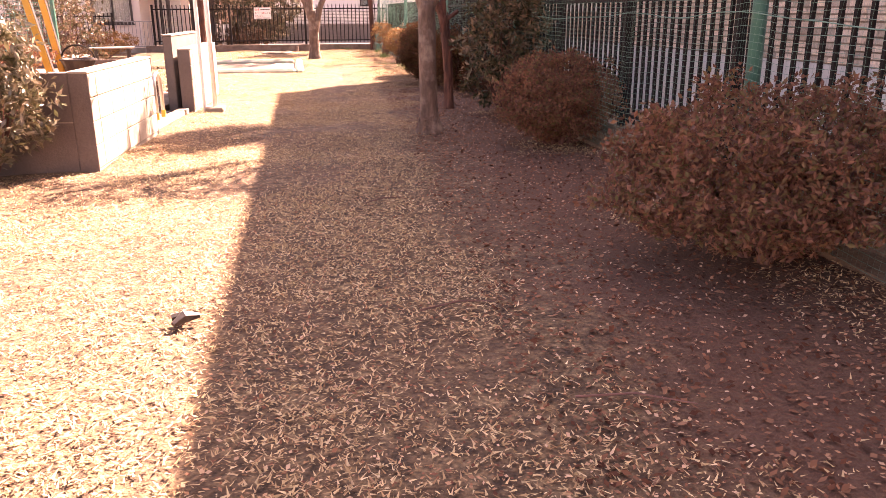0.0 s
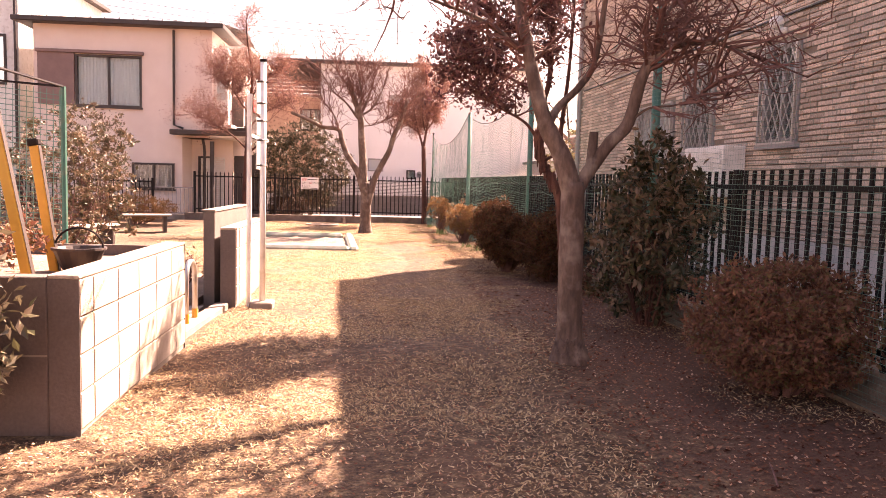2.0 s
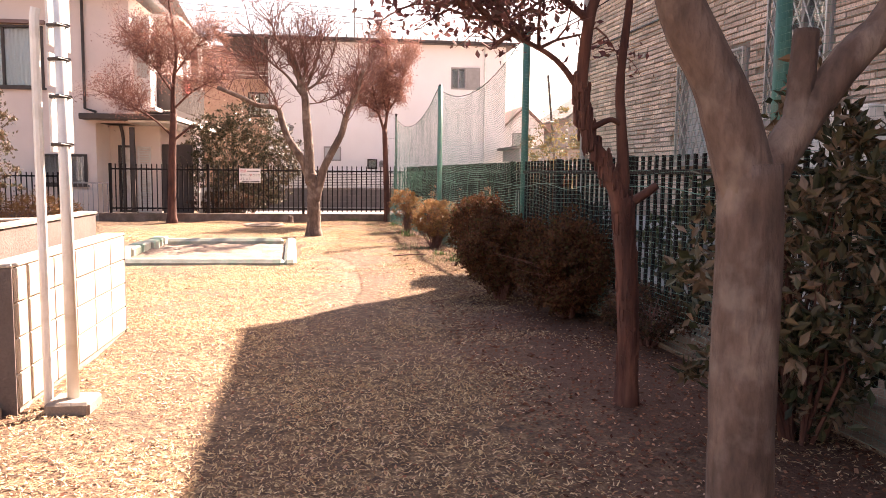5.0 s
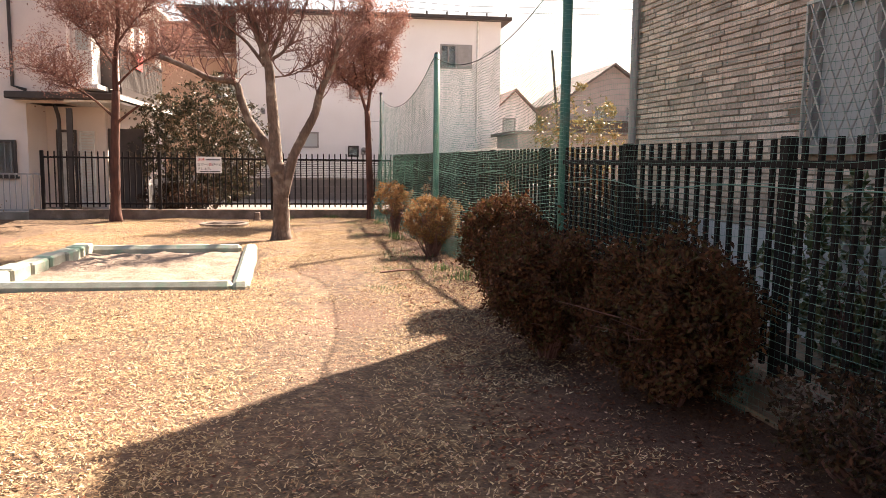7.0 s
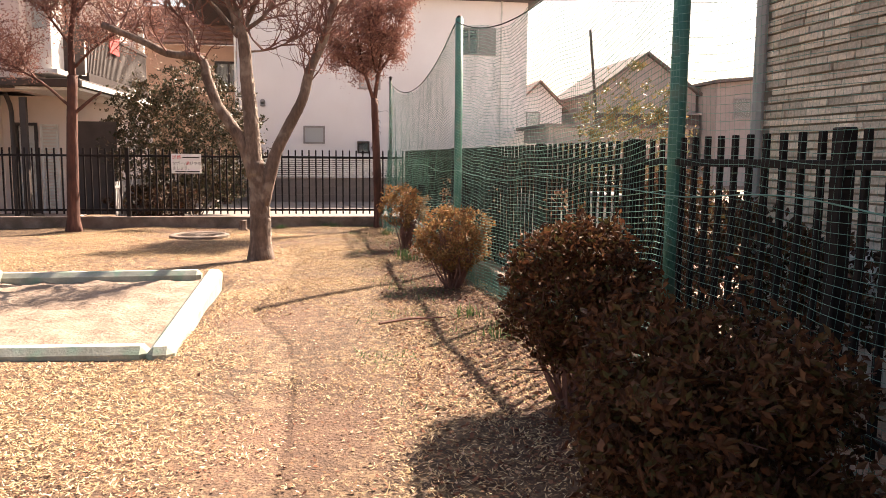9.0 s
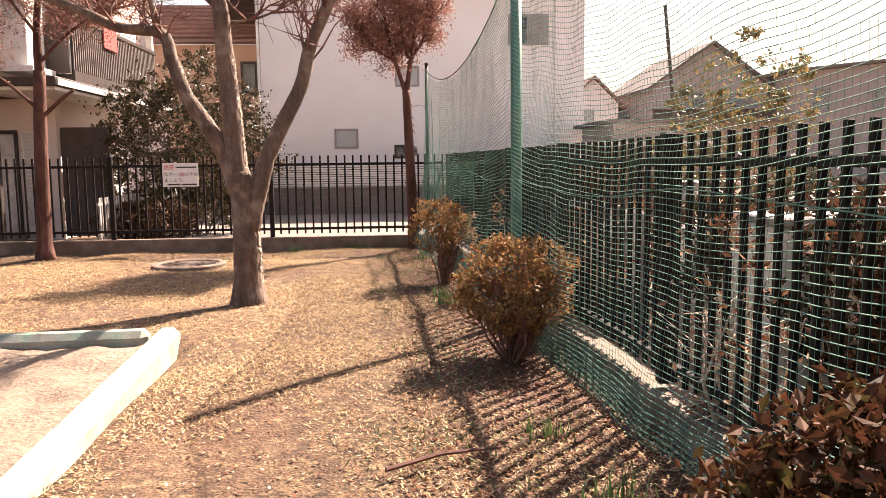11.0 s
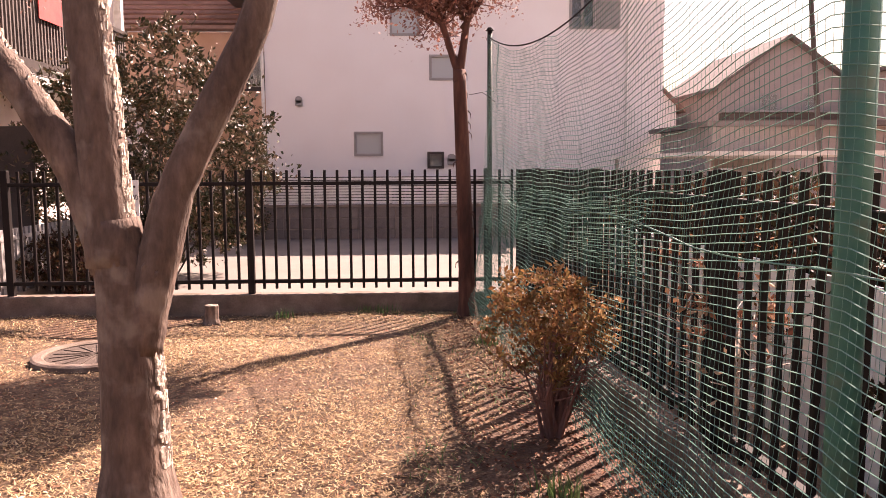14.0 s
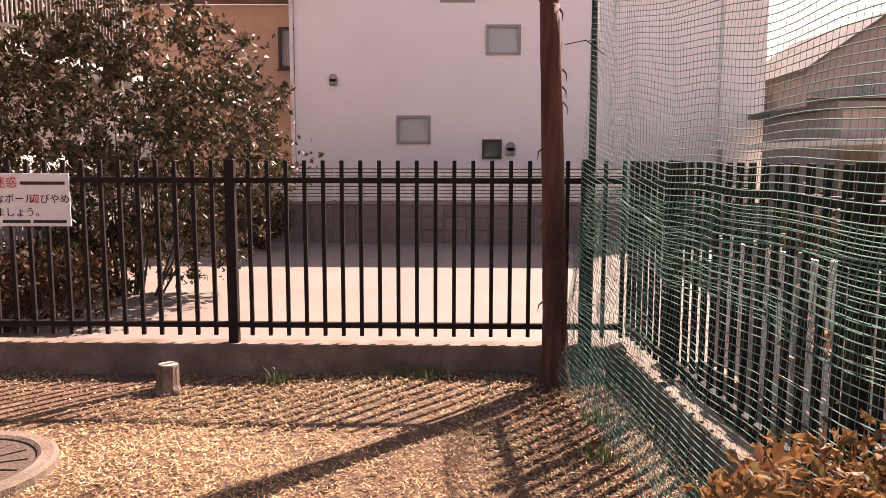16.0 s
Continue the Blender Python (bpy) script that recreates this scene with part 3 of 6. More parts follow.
# white bay on the sunny side
bay = wpart("bay_window", boxes((-5.4, HY + 0.35, 3.1, -4.95, 29.35, 5.6), bevel=0.01), WHITEPAINT, house, "white bay window on the sunny side")
for a, b in ((28.75, 29.25),):
    part("pane", boxes((-4.952, a, 3.9, -4.945, b, 5.3)), GLASS, bay)
part("bay_front_pane", boxes((-5.3, HY + 0.343, 3.9, -5.02, HY + 0.349, 5.3)), GLASS, bay)
part("bay_sill", boxes((-5.39, HY + 0.2, 3.0, -4.8, 29.4, 3.098)), WHITEPAINT, bay)
# balcony with slats above the porch, a red cloth over its rail
bm = boxes((-5.39, 29.5, 2.93, -4.5, 34.6, 3.06), (-4.56, 29.5, 3.06, -4.5, 34.6, 3.12), (-4.57, 29.5, 4.08, -4.49, 34.6, 4.15))
balcony = wpart("balcony", bm, DARKTRIM, house, "brown slatted balcony above the porch")
for k in range(50):
    part("slat", boxes((-4.55, 29.52 + k * 0.101, 3.12, -4.515, 29.555 + k * 0.101, 4.08)), DARKBOARD, balcony)
part("screen", boxes((-5.39, 29.45, 3.07, -4.57, 29.49, 4.1)), DARKBOARD, balcony, "dark boarded end of the balcony")
for y in (31.9, 34.55):
    part("column", boxes((-4.72, y, 3.06, -4.58, y + 0.14, 5.7), bevel=0.008), WHITEPAINT, balcony, "white balcony column")
part("cloth", boxes((-4.60, 31.0, 3.55, -4.585, 31.75, 4.17), (-4.60, 31.0, 4.152, -4.47, 31.75, 4.17), (-4.485, 31.0, 3.75, -4.47, 31.75, 4.152)), REDCLOTH, balcony, "red cloth hung over the rail")
bm = frame_ring(bmesh.new(), 30.0, 3.1, 31.7, 5.2, 0.06, -5.398, -5.34, "y")
box(bm, -5.395, 30.83, 3.16, -5.35, 30.88, 5.14)
balcony_door = wpart("balcony_window", bm, DARKTRIM, house, "tall sliding window onto the balcony")
part("pane", boxes((-5.39, 30.05, 3.15, -5.38, 31.65, 5.15)), GLASS, balcony_door)
wpart("balcony_eave", boxes((-5.39, 29.4, 5.7, -4.3, 34.9, 5.8)), WHITEPAINT, house, "white eave over the balcony")

# ---- large pale house behind the parking area ----
big = thing("pale_house", (2.3, 42, 0), 0, "large pale plastered two-storey house with small windows", "house")
BY = 38.0
bh = [(-0.40, 1.80, 0.31, 2.39), (1.44, 3.61, 2.16, 4.22), (1.38, 1.49, 1.79, 1.9), (0.5, 4.66, 1.22, 5.3), (4.83, 4.82, 5.46, 5.72)]
wall = wpart("wall", holed_wall(-2.5, 7.15, 0, 6.6, bh, BY, BY + 0.2), SIDING, big)
for s in ((-2.5, BY + 0.2, 0, -2.3, 46, 6.6), (6.95, BY + 0.2, 0, 7.15, 46, 6.6), (-2.3, 45.8, 0, 6.95, 46, 6.6)):
    wpart("side_wall", boxes(s), SIDING, big)
wpart("floor", boxes((-2.3, BY + 0.21, 2.9, 6.95, 45.8, 3.0)), CONCRETE, big)
for i, (a, z0, b, z1) in enumerate(bh):
    window_x(big, a, z0, b, z1, BY, GREYTRIM if i != 2 else DARKTRIM, FROST if i in (0, 1, 3) else GLASS, 2 if i == 4 else 1, 0.06, 0.03)
wpart("sliding_panel", boxes((5.47, BY - 0.05, 4.82, 6.05, BY - 0.003, 5.72)), GREYTRIM, big, "grey shutter box")
wpart("roof", slab([(-4.6, BY - 0.4), (7.5, BY - 0.4), (7.5, 46.4), (-4.6, 46.4)], 6.6, 6.74, 0.02), DARKTRIM, big, "dark roof edge with snow guards")
bm = bmesh.new()
plate(bm, [(-4.5, BY - 0.35, 6.75), (7.4, BY - 0.35, 6.75), (7.4, 46.3, 7.5), (-4.5, 46.3, 7.5)])
wpart("roof_sheet", bm, GREYTRIM, big)
for k in range(16):
    wpart("snow_guard", boxes((-4.0 + k * 0.75, BY - 0.33, 6.755, -3.94 + k * 0.75, BY - 0.27, 6.86)), DARKTRIM, big)
for x in (-2.55, 6.25):
    wpart("gutter_pipe", tubes(([(x, BY - 0.05, 6.6), (x, BY - 0.05, 0.2)], 0.04)), WHITEPAINT, big)
for x, z, s in ((-1.7, 3.1, 0.085), (1.97, 1.69, 0.1)):
    bm = boxes((x - s, BY - 0.09, z - s * 1.2, x + s, BY - 0.003, z + s * 0.6), bevel=0.02)
    tube(bm, [(x, BY - 0.09, z + s * 0.6), (x, BY - 0.003, z + s * 0.6)], s, 12)
    wpart("vent_hood", bm, GREYTRIM, big, "grey rounded vent hood", smooth=False)
wpart("antenna", tubes(([(0.9, 41, 7.1), (0.9, 41, 10.5)], 0.02), ([(0.5, 41, 9.9), (1.3, 41, 9.9)], 0.012), ([(0.6, 41, 10.2), (1.2, 41, 10.2)], 0.012)), DARKTRIM, big)

# low block wall with a louvred fence on it, before the pale house
bw = thing("boundary_wall", (2, 35.6, 0), 0, "low grey block wall topped with white louvred screens", "wall", kind="structure")
wpart("core", boxes((-3.3, 35.52, 0, 6.2, 35.66, 0.69)), MORTAR, bw)
# block colour is lowered to carry the house's shadow on this wall
blk = mesh_of("block", boxes((0.004, -0.012, 0.004, 0.386, 0.03, 0.226), bevel=0.006), material("shaded_block", [(0.15, 0.125, 0.115), (0.21, 0.18, 0.165)], scale=3, bump=0.3, fine=0.12, per_piece=0.1))
for row in range(3):
    for col in range(24):
        shared("block", blk, bw, Matrix.Translation((-3.3 - 2 + col * 0.395, 35.51 - 35.6, row * 0.231)))
wpart("cap", boxes((-3.3, 35.47, 0.695, 6.2, 35.7, 0.74)), CONCRETE, bw)
for k in range(9):
    wpart("slat", boxes((-3.2, 35.55, 0.77 + k * 0.062, 6.1, 35.58, 0.815 + k * 0.062)), WHITEPAINT, bw)
for k in range(6):
    wpart("post", boxes((-3.2 + k * 1.86, 35.585, 0.74, -3.15 + k * 1.86, 35.63, 1.34)), GREYTRIM, bw)

# added dark sheet that stands in for the shade between the slats
wpart("gap_shade", boxes((-3.2, 35.63, 0.76, 6.1, 35.645, 1.33)), DARKTRIM, bw)

# ---- orange house between the two ----
oh = thing("orange_house", (-4.5, 46, 0), 0, "orange stucco house with tiled roof", "house")
wpart("wall", holed_wall(-8.5, -2.75, 0, 5.6, [(-4.0, 3.9, -2.95, 5.0)], 43, 43.2), ORANGEWALL, oh)
for s in ((-2.95, 43.2, 0, -2.75, 50, 5.6), (-8.5, 43.2, 0, -8.3, 50, 5.6), (-8.3, 49.8, 0, -2.95, 50, 5.6)):
    wpart("side_wall", boxes(s), ORANGEWALL, oh)
window_x(oh, -4.0, 3.9, -2.95, 5.0, 43, DARKTRIM, GLASS, 2, 0.07, 0.05, True, True)
for k in range(9):
    y0, z0 = 42.4 + k * 0.5, 5.6 + k * 0.24
    wpart("tile_course", boxes((-8.9, y0, z0, -2.6, y0 + 0.55, z0 + 0.1)), ROOFPINK, oh)
wpart("canopy", boxes((-6.6, 41.2, 3.3, -4.4, 42.99, 3.42), (-6.5, 41.3, 0, -6.42, 41.4, 3.3), (-4.55, 41.3, 0, -4.47, 41.4, 3.3)), DARKTRIM, oh)

# ---- white house at the far left edge ----
wh = thing("white_house", (-16, 34, 0), 0, "white plastered house with dark window frames", "house")
wpart("wall", holed_wall(-22, -12.2, 0, 8.5, [(-13.6, 4.3, -12.6, 6.0)], 30, 30.2), WHITEPAINT, wh)
wpart("side_wall", boxes((-12.4, 30.2, 0, -12.2, 38, 8.5)), WHITEPAINT, wh)
wpart("side_wall", boxes((-22, 30.2, 0, -21.8, 38, 8.5)), WHITEPAINT, wh)
wpart("roof", boxes((-22.3, 29.7, 8.505, -11.9, 38.3, 8.65)), DARKTRIM, wh)
window_x(wh, -13.6, 4.3, -12.6, 6.0, 30, DARKTRIM, GLASS, 2, 0.08, 0.05)
wpart("downpipe", tubes(([(-12.28, 29.93, 8.5), (-12.28, 29.93, 0.2)], 0.05)), DARKTRIM, wh)

# ---- houses beyond the neighbouring lot ----
def gable_house(x0, x1, y0, y1, eave, ridge, label, wallmat, roofmat, wins=()):
    h = thing("gabled_house", ((x0 + x1) / 2, (y0 + y1) / 2, 0), 0, label, "house")
    xm = (x0 + x1) / 2
    bm = bmesh.new()
    for y in (y0, y1):
        plate(bm, [(x0, y, 0), (x1, y, 0), (x1, y, eave), (xm, y, ridge), (x0, y, eave)])
    for x in (x0, x1):
        plate(bm, [(x, y0, 0), (x, y1, 0), (x, y1, eave), (x, y0, eave)])
    wpart("wall", bm, wallmat, h)
    s = (ridge - eave) / (xm - x0)
    bm = bmesh.new()
    for x_e, sg in ((x0, -1), (x1, 1)):
        xo = x_e + sg * 0.35
        zo = eave - 0.35 * s
        v = [bm.verts.new(p) for p in ((xm, y0 - 0.35, ridge + 0.02), (xm, y1 + 0.35, ridge + 0.02), (xo, y1 + 0.35, zo + 0.02), (xo, y0 - 0.35, zo + 0.02),
                                       (xm, y0 - 0.35, ridge + 0.16), (xm, y1 + 0.35, ridge + 0.16), (xo, y1 + 0.35, zo + 0.16), (xo, y0 - 0.35, zo + 0.16))]
        for f in ((0, 1, 2, 3), (4, 7, 6, 5), (0, 3, 7, 4), (1, 5, 6, 2), (2, 6, 7, 3)):
            bm.faces.new([v[i] for i in f])
    wpart("roof", bm, roofmat, h)
    for a, z0, b, z1 in wins:
        bm = frame_ring(bmesh.new(), a, z0, b, z1, 0.07, y0 - 0.05, y0 - 0.004)
        w = wpart("window", bm, GREYTRIM, h)
        part("pane", boxes((a + 0.06, y0 - 0.03, z0 + 0.06, b - 0.06, y0 - 0.006, z1 - 0.06)), GLASS, w)
    return h


gable_house(14.1, 19.9, 52, 60, 4.9, 6.9, "grey sided house with a steep gable", DARKHOUSE, ROOF, [(15.9, 3.6, 16.7, 4.6), (17.8, 3.6, 18.6, 4.6)])
far_house = [o for o in scene.objects if o.name == "gabled_house"][0]
front = wpart("lower_front", boxes((14.15, 51.5, 0, 19.8, 51.97, 3.75)), DARKBOARD, far_house, "dark boarded lower storey")
for k in range(13):
    part("siding_board", boxes((14.12, 51.44, 0.5 + k * 0.25, 19.83, 51.497, 0.72 + k * 0.25)), DARKBOARD, front)
part("ledge", boxes((14.0, 51.3, 3.76, 19.95, 51.97, 3.84)), GREYTRIM, front)
gable_house(20.1, 34, 50, 58, 5.3, 6.0, "long grey house with a low roof", DARKHOUSE, ROOF, [(21, 3.5, 22, 4.6), (24, 3.5, 25, 4.6), (28, 3.5, 29.5, 4.6)])
gable_house(10.6, 13.3, 55, 62, 4.3, 5.6, "pale house with a tiled gable roof", SIDING, ROOFPINK, [(11.2, 2.9, 12.0, 4.0)])
gable_house(8.6, 10.4, 60, 68, 4.4, 5.3, "cream house with a brown roof", STUCCO, ROOFPINK, [(9.0, 3.0, 9.7, 3.9)])
gable_house(5.5, 8.4, 72, 80, 5.0, 6.2, "pale house with a red tiled roof", SIDING, ROOFPINK, [(6.2, 3.4, 7.2, 4.4)])
gable_house(-26, -14, -40, -30, 5.5, 7.5, "pale house across the street behind", SIDING, ROOF, ())
gable_house(-9, 4, -30, -22, 5.5, 7.5, "stucco house across the street behind", STUCCO, ROOF, ())
# ---- metal fences on concrete kerbs ----
def fence_panel(th, n, pitch, m, post_every, top=1.5, low_rail=0.32, high_rail=1.36, kerb=0.2, thick=0.014):
    """Pickets, rails and posts along the local x axis, as parts of th at the pose m."""
    length = n * pitch
    picket = mesh_of("picket", boxes((-thick, -thick, low_rail - 0.08, thick, thick, top), bevel=0.003), DARKFENCE)
    post = mesh_of("post", boxes((-0.035, -0.035, kerb - 0.02, 0.035, 0.035, top + 0.01), bevel=0.006), DARKFENCE)
    for i in range(n + 1):
        if i % post_every == 0:
            shared("post", post, th, m @ Matrix.Translation((i * pitch, 0, 0)))
        else:
            shared("picket", picket, th, m @ Matrix.Translation((i * pitch, 0, 0)))
    for z in (low_rail, high_rail):
        me = mesh_of("rail", boxes((0, -0.022, z - 0.02, length, 0.022, z + 0.02), bevel=0.004), DARKFENCE)
        shared("rail", me, th, m)
    return length


fence = thing("metal_fence", (-5.72, 27.3, 0), 0, "dark brown metal picket fence on a low concrete kerb", "fence")
fence_panel(fence, 59, 0.1325, Matrix.Identity(4), 19)
part("kerb", boxes((-0.3, -0.09, -0.1, 7.85, 0.09, 0.19), bevel=0.012), KERB, fence, "weathered concrete kerb with shade in its colour")
side_fence = thing("metal_fence", (fence_x(-5), -5, 0), 90 + FENCE_TURN, "dark metal picket fence behind green netting", "fence")
fence_panel(side_fence, 247, 0.1315, Matrix.Identity(4), 15, low_rail=0.30)
part("kerb", boxes((-0.1, -0.08, -0.1, 32.55, 0.08, 0.15), bevel=0.012), KERB, side_fence, "weathered concrete kerb with shade in its colour")
low_fence = thing("grey_railing", (-6.95, 27.3, 0), 0, "low grey metal railing beside the house", "railing")
bar = mesh_of("bar", tubes(([(0, 0, 0.15), (0, 0, 0.98)], 0.011), sides=6), GREYTRIM)
for i in range(10):
    shared("bar", bar, low_fence, Matrix.Translation((0.03 + i * 0.125, 0, 0)))
for z in (0.17, 0.98):
    part("rail", boxes((0, -0.018, z - 0.018, 1.2, 0.018, z + 0.018)), GREYTRIM, low_fence)
part("kerb", boxes((0, -0.08, -0.1, 1.2, 0.08, 0.12)), CONCRETE, low_fence)
far_fence = thing("metal_fence", (-15.0, 27.3, 0), 0, "dark brown metal fence at the back of the park", "fence")
fence_panel(far_fence, 60, 0.133, Matrix.Identity(4), 15, top=1.25, high_rail=1.15)
part("kerb", boxes((-0.1, -0.09, -0.1, 8.0, 0.09, 0.19)), KERB, far_fence)
# slatted fence along the parking area
park_fence = thing("slatted_fence", (-3.55, 27.6, 0), 0, "pale vertical slat fence along the parking area", "fence")
slat = mesh_of("slat", boxes((-0.012, -0.03, 0.12, 0.012, 0.03, 0.85)), GREYTRIM)
for i in range(70):
    shared("slat", slat, park_fence, Matrix.Translation((0, 0.1 + i * 0.11, 0)))
part("rail", boxes((-0.02, 0, 0.2, 0.02, 7.8, 0.25), (-0.02, 0, 0.72, 0.02, 7.8, 0.77)), GREYTRIM, park_fence)
part("kerb", boxes((-0.08, 0, -0.1, 0.08, 7.8, 0.12)), CONCRETE, park_fence)

# ---- tall green net along the fence ----
POLES = [(3.36, 4.35, 3.3), (3.06, 10.35, 3.25), (2.84, 16.1, 3.2), (2.33, 21.3, 3.06), (1.85, 27.2, 2.92)]
def net_pole(x, y, h, first=False):
    th = thing("net_pole", (x, y, 0), 0, "green painted steel pole holding the net" if y < 26 else "thin dark steel pole at the net's corner", "pole", "net poles")
    part("shaft", tubes(([(0, 0, 0), (0, 0, h)], 0.048 if y < 26 else 0.026), sides=14), GREENPAINT if y < 26 else DARKFENCE, th, smooth=True)
    part("cap", tubes(([(0, 0, h), (0, 0, h + 0.03)], [0.045, 0.02]), sides=12), DARKFENCE, th)
    part("base", boxes((-0.12, -0.12, -0.05, 0.12, 0.12, 0.05), bevel=0.02), CONCRETE, th)
    for z in (0.5, 1.4, 2.3):
        part("tie", tubes(([(-0.044, -0.01, z), (0.0, -0.046, z + 0.01), (0.044, 0.0, z), (0, 0.046, z)], 0.005), sides=4), NETGREEN, th)


net_pole(3.42, -1.6, 3.3)
for p in POLES:
    net_pole(*p)

NET_LINE = [(3.42, -1.6, 3.3)] + POLES


def net_top(y):
    for (xa, ya, ha), (xb, yb, hb) in zip(NET_LINE, NET_LINE[1:]):
        if ya <= y <= yb:
            u = (y - ya) / (yb - ya)
            return xa + (xb - xa) * u, ha + (hb - ha) * u - 0.05 - (0.42 if yb < 26 else 0.5) * 4 * u * (1 - u) * (0.5 if yb < 20 else 1.0)
    return NET_LINE[-1][0], NET_LINE[-1][2]


def net_point(y, v):
    """A point of the net: y along it, v from 0 at the ground to 1 at the rope."""
    x, top = net_top(y)
    z = 0.03 + v * (top - 0.03)
    wave = 0.05 * noise.noise((y * 0.9, z * 1.1, 4.0)) + 0.025 * noise.noise((y * 3.1, z * 2.3, 9.0))
    belly = -(0.10 + 0.04 * max(0.0, min(1.0, (y - 23.5) / 1.5))) * max(0.0, 1 - z / 0.9) - 0.05 * math.sin(min(z, 1.6) * 2.0)
    gather = 0.03 * noise.noise((y * 5.0, 0, z * 0.7)) * max(0.0, 1 - abs(z - 1.1) / 0.7)
    return (x - 0.05 + wave + belly + gather, y + 0.04 * noise.noise((y * 1.3, z * 1.9, 2.0)), z + 0.05 * noise.noise((y * 1.7, z * 1.3, 7.0)) * (0.2 + v))


def net_mesh(y0, y1, pitch_y, pitch_v, step_y, step_v, thick):
    verts, faces = [], []
    across, upright = thick * 1.2, thick * 0.5

    def strand(pts, flat):
        thick = across if flat == "z" else upright
        base = len(verts)
        for (x, y, z) in pts:
            if flat == "z":      # runs along y
                verts.extend([(x - thick, y, z), (x + thick * 0.5, y, z + thick), (x + thick * 0.5, y, z - thick)])
            else:
                verts.extend([(x - thick, y, z), (x + thick * 0.5, y + thick, z), (x + thick * 0.5, y - thick, z)])
        for i in range(len(pts) - 1):
            a, b = base + 3 * i, base + 3 * i + 3
            for k in range(3):
                faces.append((a + k, a + (k + 1) % 3, b + (k + 1) % 3, b + k))

    nv = int(3.0 / pitch_v)
    ny = int((y1 - y0) / step_y)
    for j in range(nv + 1):
        strand([net_point(y0 + (y1 - y0) * i / ny, j / nv) for i in range(ny + 1)], "z")
    for i in range(int((y1 - y0) / pitch_y) + 1):
        y = y0 + i * pitch_y
        strand([net_point(y, k / step_v) for k in range(step_v + 1)], "y")
    return verts, faces


netting = thing("green_net", (2.4, 18, 0), 0, "tall sagging green net hung between steel poles", "net")
for y0, y1, pitch in ((-1.6, 16.0, 0.045), (16.0, 27.2, 0.036)):
    v, f = net_mesh(y0, y1, pitch, 0.036 if y0 > 10 else 0.042, 0.13, 26, 0.0018 if y0 > 10 else 0.0010)
    net = raw("net", v, f, NETGREEN, netting)
    net.matrix_parent_inverse = netting.matrix_basis.inverted()
    net["kind"] = "stuff"
# slack net that lies in folds along the foot, and doubled netting towards the corner
def slack_net(y0, y1, z0, z1, pitch, drift, seed):
    z1 -= z0
    verts, faces = [], []

    def place(y, z):
        z = z0 + z
        x, yy, zz = net_point(y, z / net_top(y)[1])
        fold = 0.05 * noise.noise((y * 2.2, z * 5.0, seed)) + 0.02 * noise.noise((y * 7.0, z * 3.0, seed + 3))
        return x - drift - 0.05 * max(0.0, 1 - z / 0.35) + fold, yy, max(0.012, zz + 0.07 * noise.noise((y * 1.1, z * 2.2, seed + 7)))

    def strand(pts, w, up):
        n0 = len(verts)
        for x, y, z in pts:
            verts.extend([(x - w, y, z), (x + w * 0.5, y, z + w), (x + w * 0.5, y, z - w)] if not up else [(x - w, y, z), (x + w * 0.5, y + w, z), (x + w * 0.5, y - w, z)])
        for i in range(len(pts) - 1):
            a, b = n0 + 3 * i, n0 + 3 * i + 3
            for k in range(3):
                faces.append((a + k, a + (k + 1) % 3, b + (k + 1) % 3, b + k))

    ny = int((y1 - y0) / 0.09)
    for j in range(int(z1 / pitch)):
        strand([place(y0 + (y1 - y0) * i / ny, 0.02 + j * pitch) for i in range(ny + 1)], 0.0021, False)
    for i in range(int((y1 - y0) / 0.036)):
        strand([place(y0 + i * 0.036, z1 * k / 14) for k in range(15)], 0.0013, True)
    ob = raw("slack_net", verts, faces, SHADENET, netting)
    ob.matrix_parent_inverse = netting.matrix_basis.inverted()
    ob["kind"] = "stuff"


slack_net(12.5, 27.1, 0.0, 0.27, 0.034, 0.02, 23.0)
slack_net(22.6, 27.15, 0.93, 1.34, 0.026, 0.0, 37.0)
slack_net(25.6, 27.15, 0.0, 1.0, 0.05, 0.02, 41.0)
bm = bmesh.new()
tube(bm, [(net_top(-1.6 + 28.6 * i / 110)[0] - 0.04, -1.6 + 28.6 * i / 110, net_top(-1.6 + 28.6 * i / 110)[1] + 0.01) for i in range(111)], 0.006, 5)
wpart("top_rope", bm, DARKFENCE, netting)
bm = bmesh.new()
for zz in (1.22,):
    tube(bm, [(net_point(1 + 25.5 * i / 110, 0.5)[0] - 0.03 + 0.01 * math.sin(i), 1 + 25.5 * i / 110, zz + 0.12 * noise.noise((i * 0.17, zz, 0))) for i in range(111)], 0.0035, 5)
wpart("tie_rope", bm, NETGREEN, netting, "green cord gathered along the net")

# loose cord hanging across the corner of the net
bm = tubes(([(1.62, 27.0, 2.25), (1.75, 26.95, 2.27), (1.88, 26.98, 2.18)], 0.004), sides=4)
tagged(part("cord", bm, DARKFENCE), "thin dark cord tied from the tree to the net pole", "cord")
# ---- block planter, entrance and things beside it ----
block_face = mesh_of("block", boxes((0.004, -0.012, 0.004, 0.391, 0.03, 0.193), bevel=0.005), BLOCK)
half_face = mesh_of("block", boxes((0.004, -0.012, 0.004, 0.19, 0.03, 0.193), bevel=0.005), BLOCK)


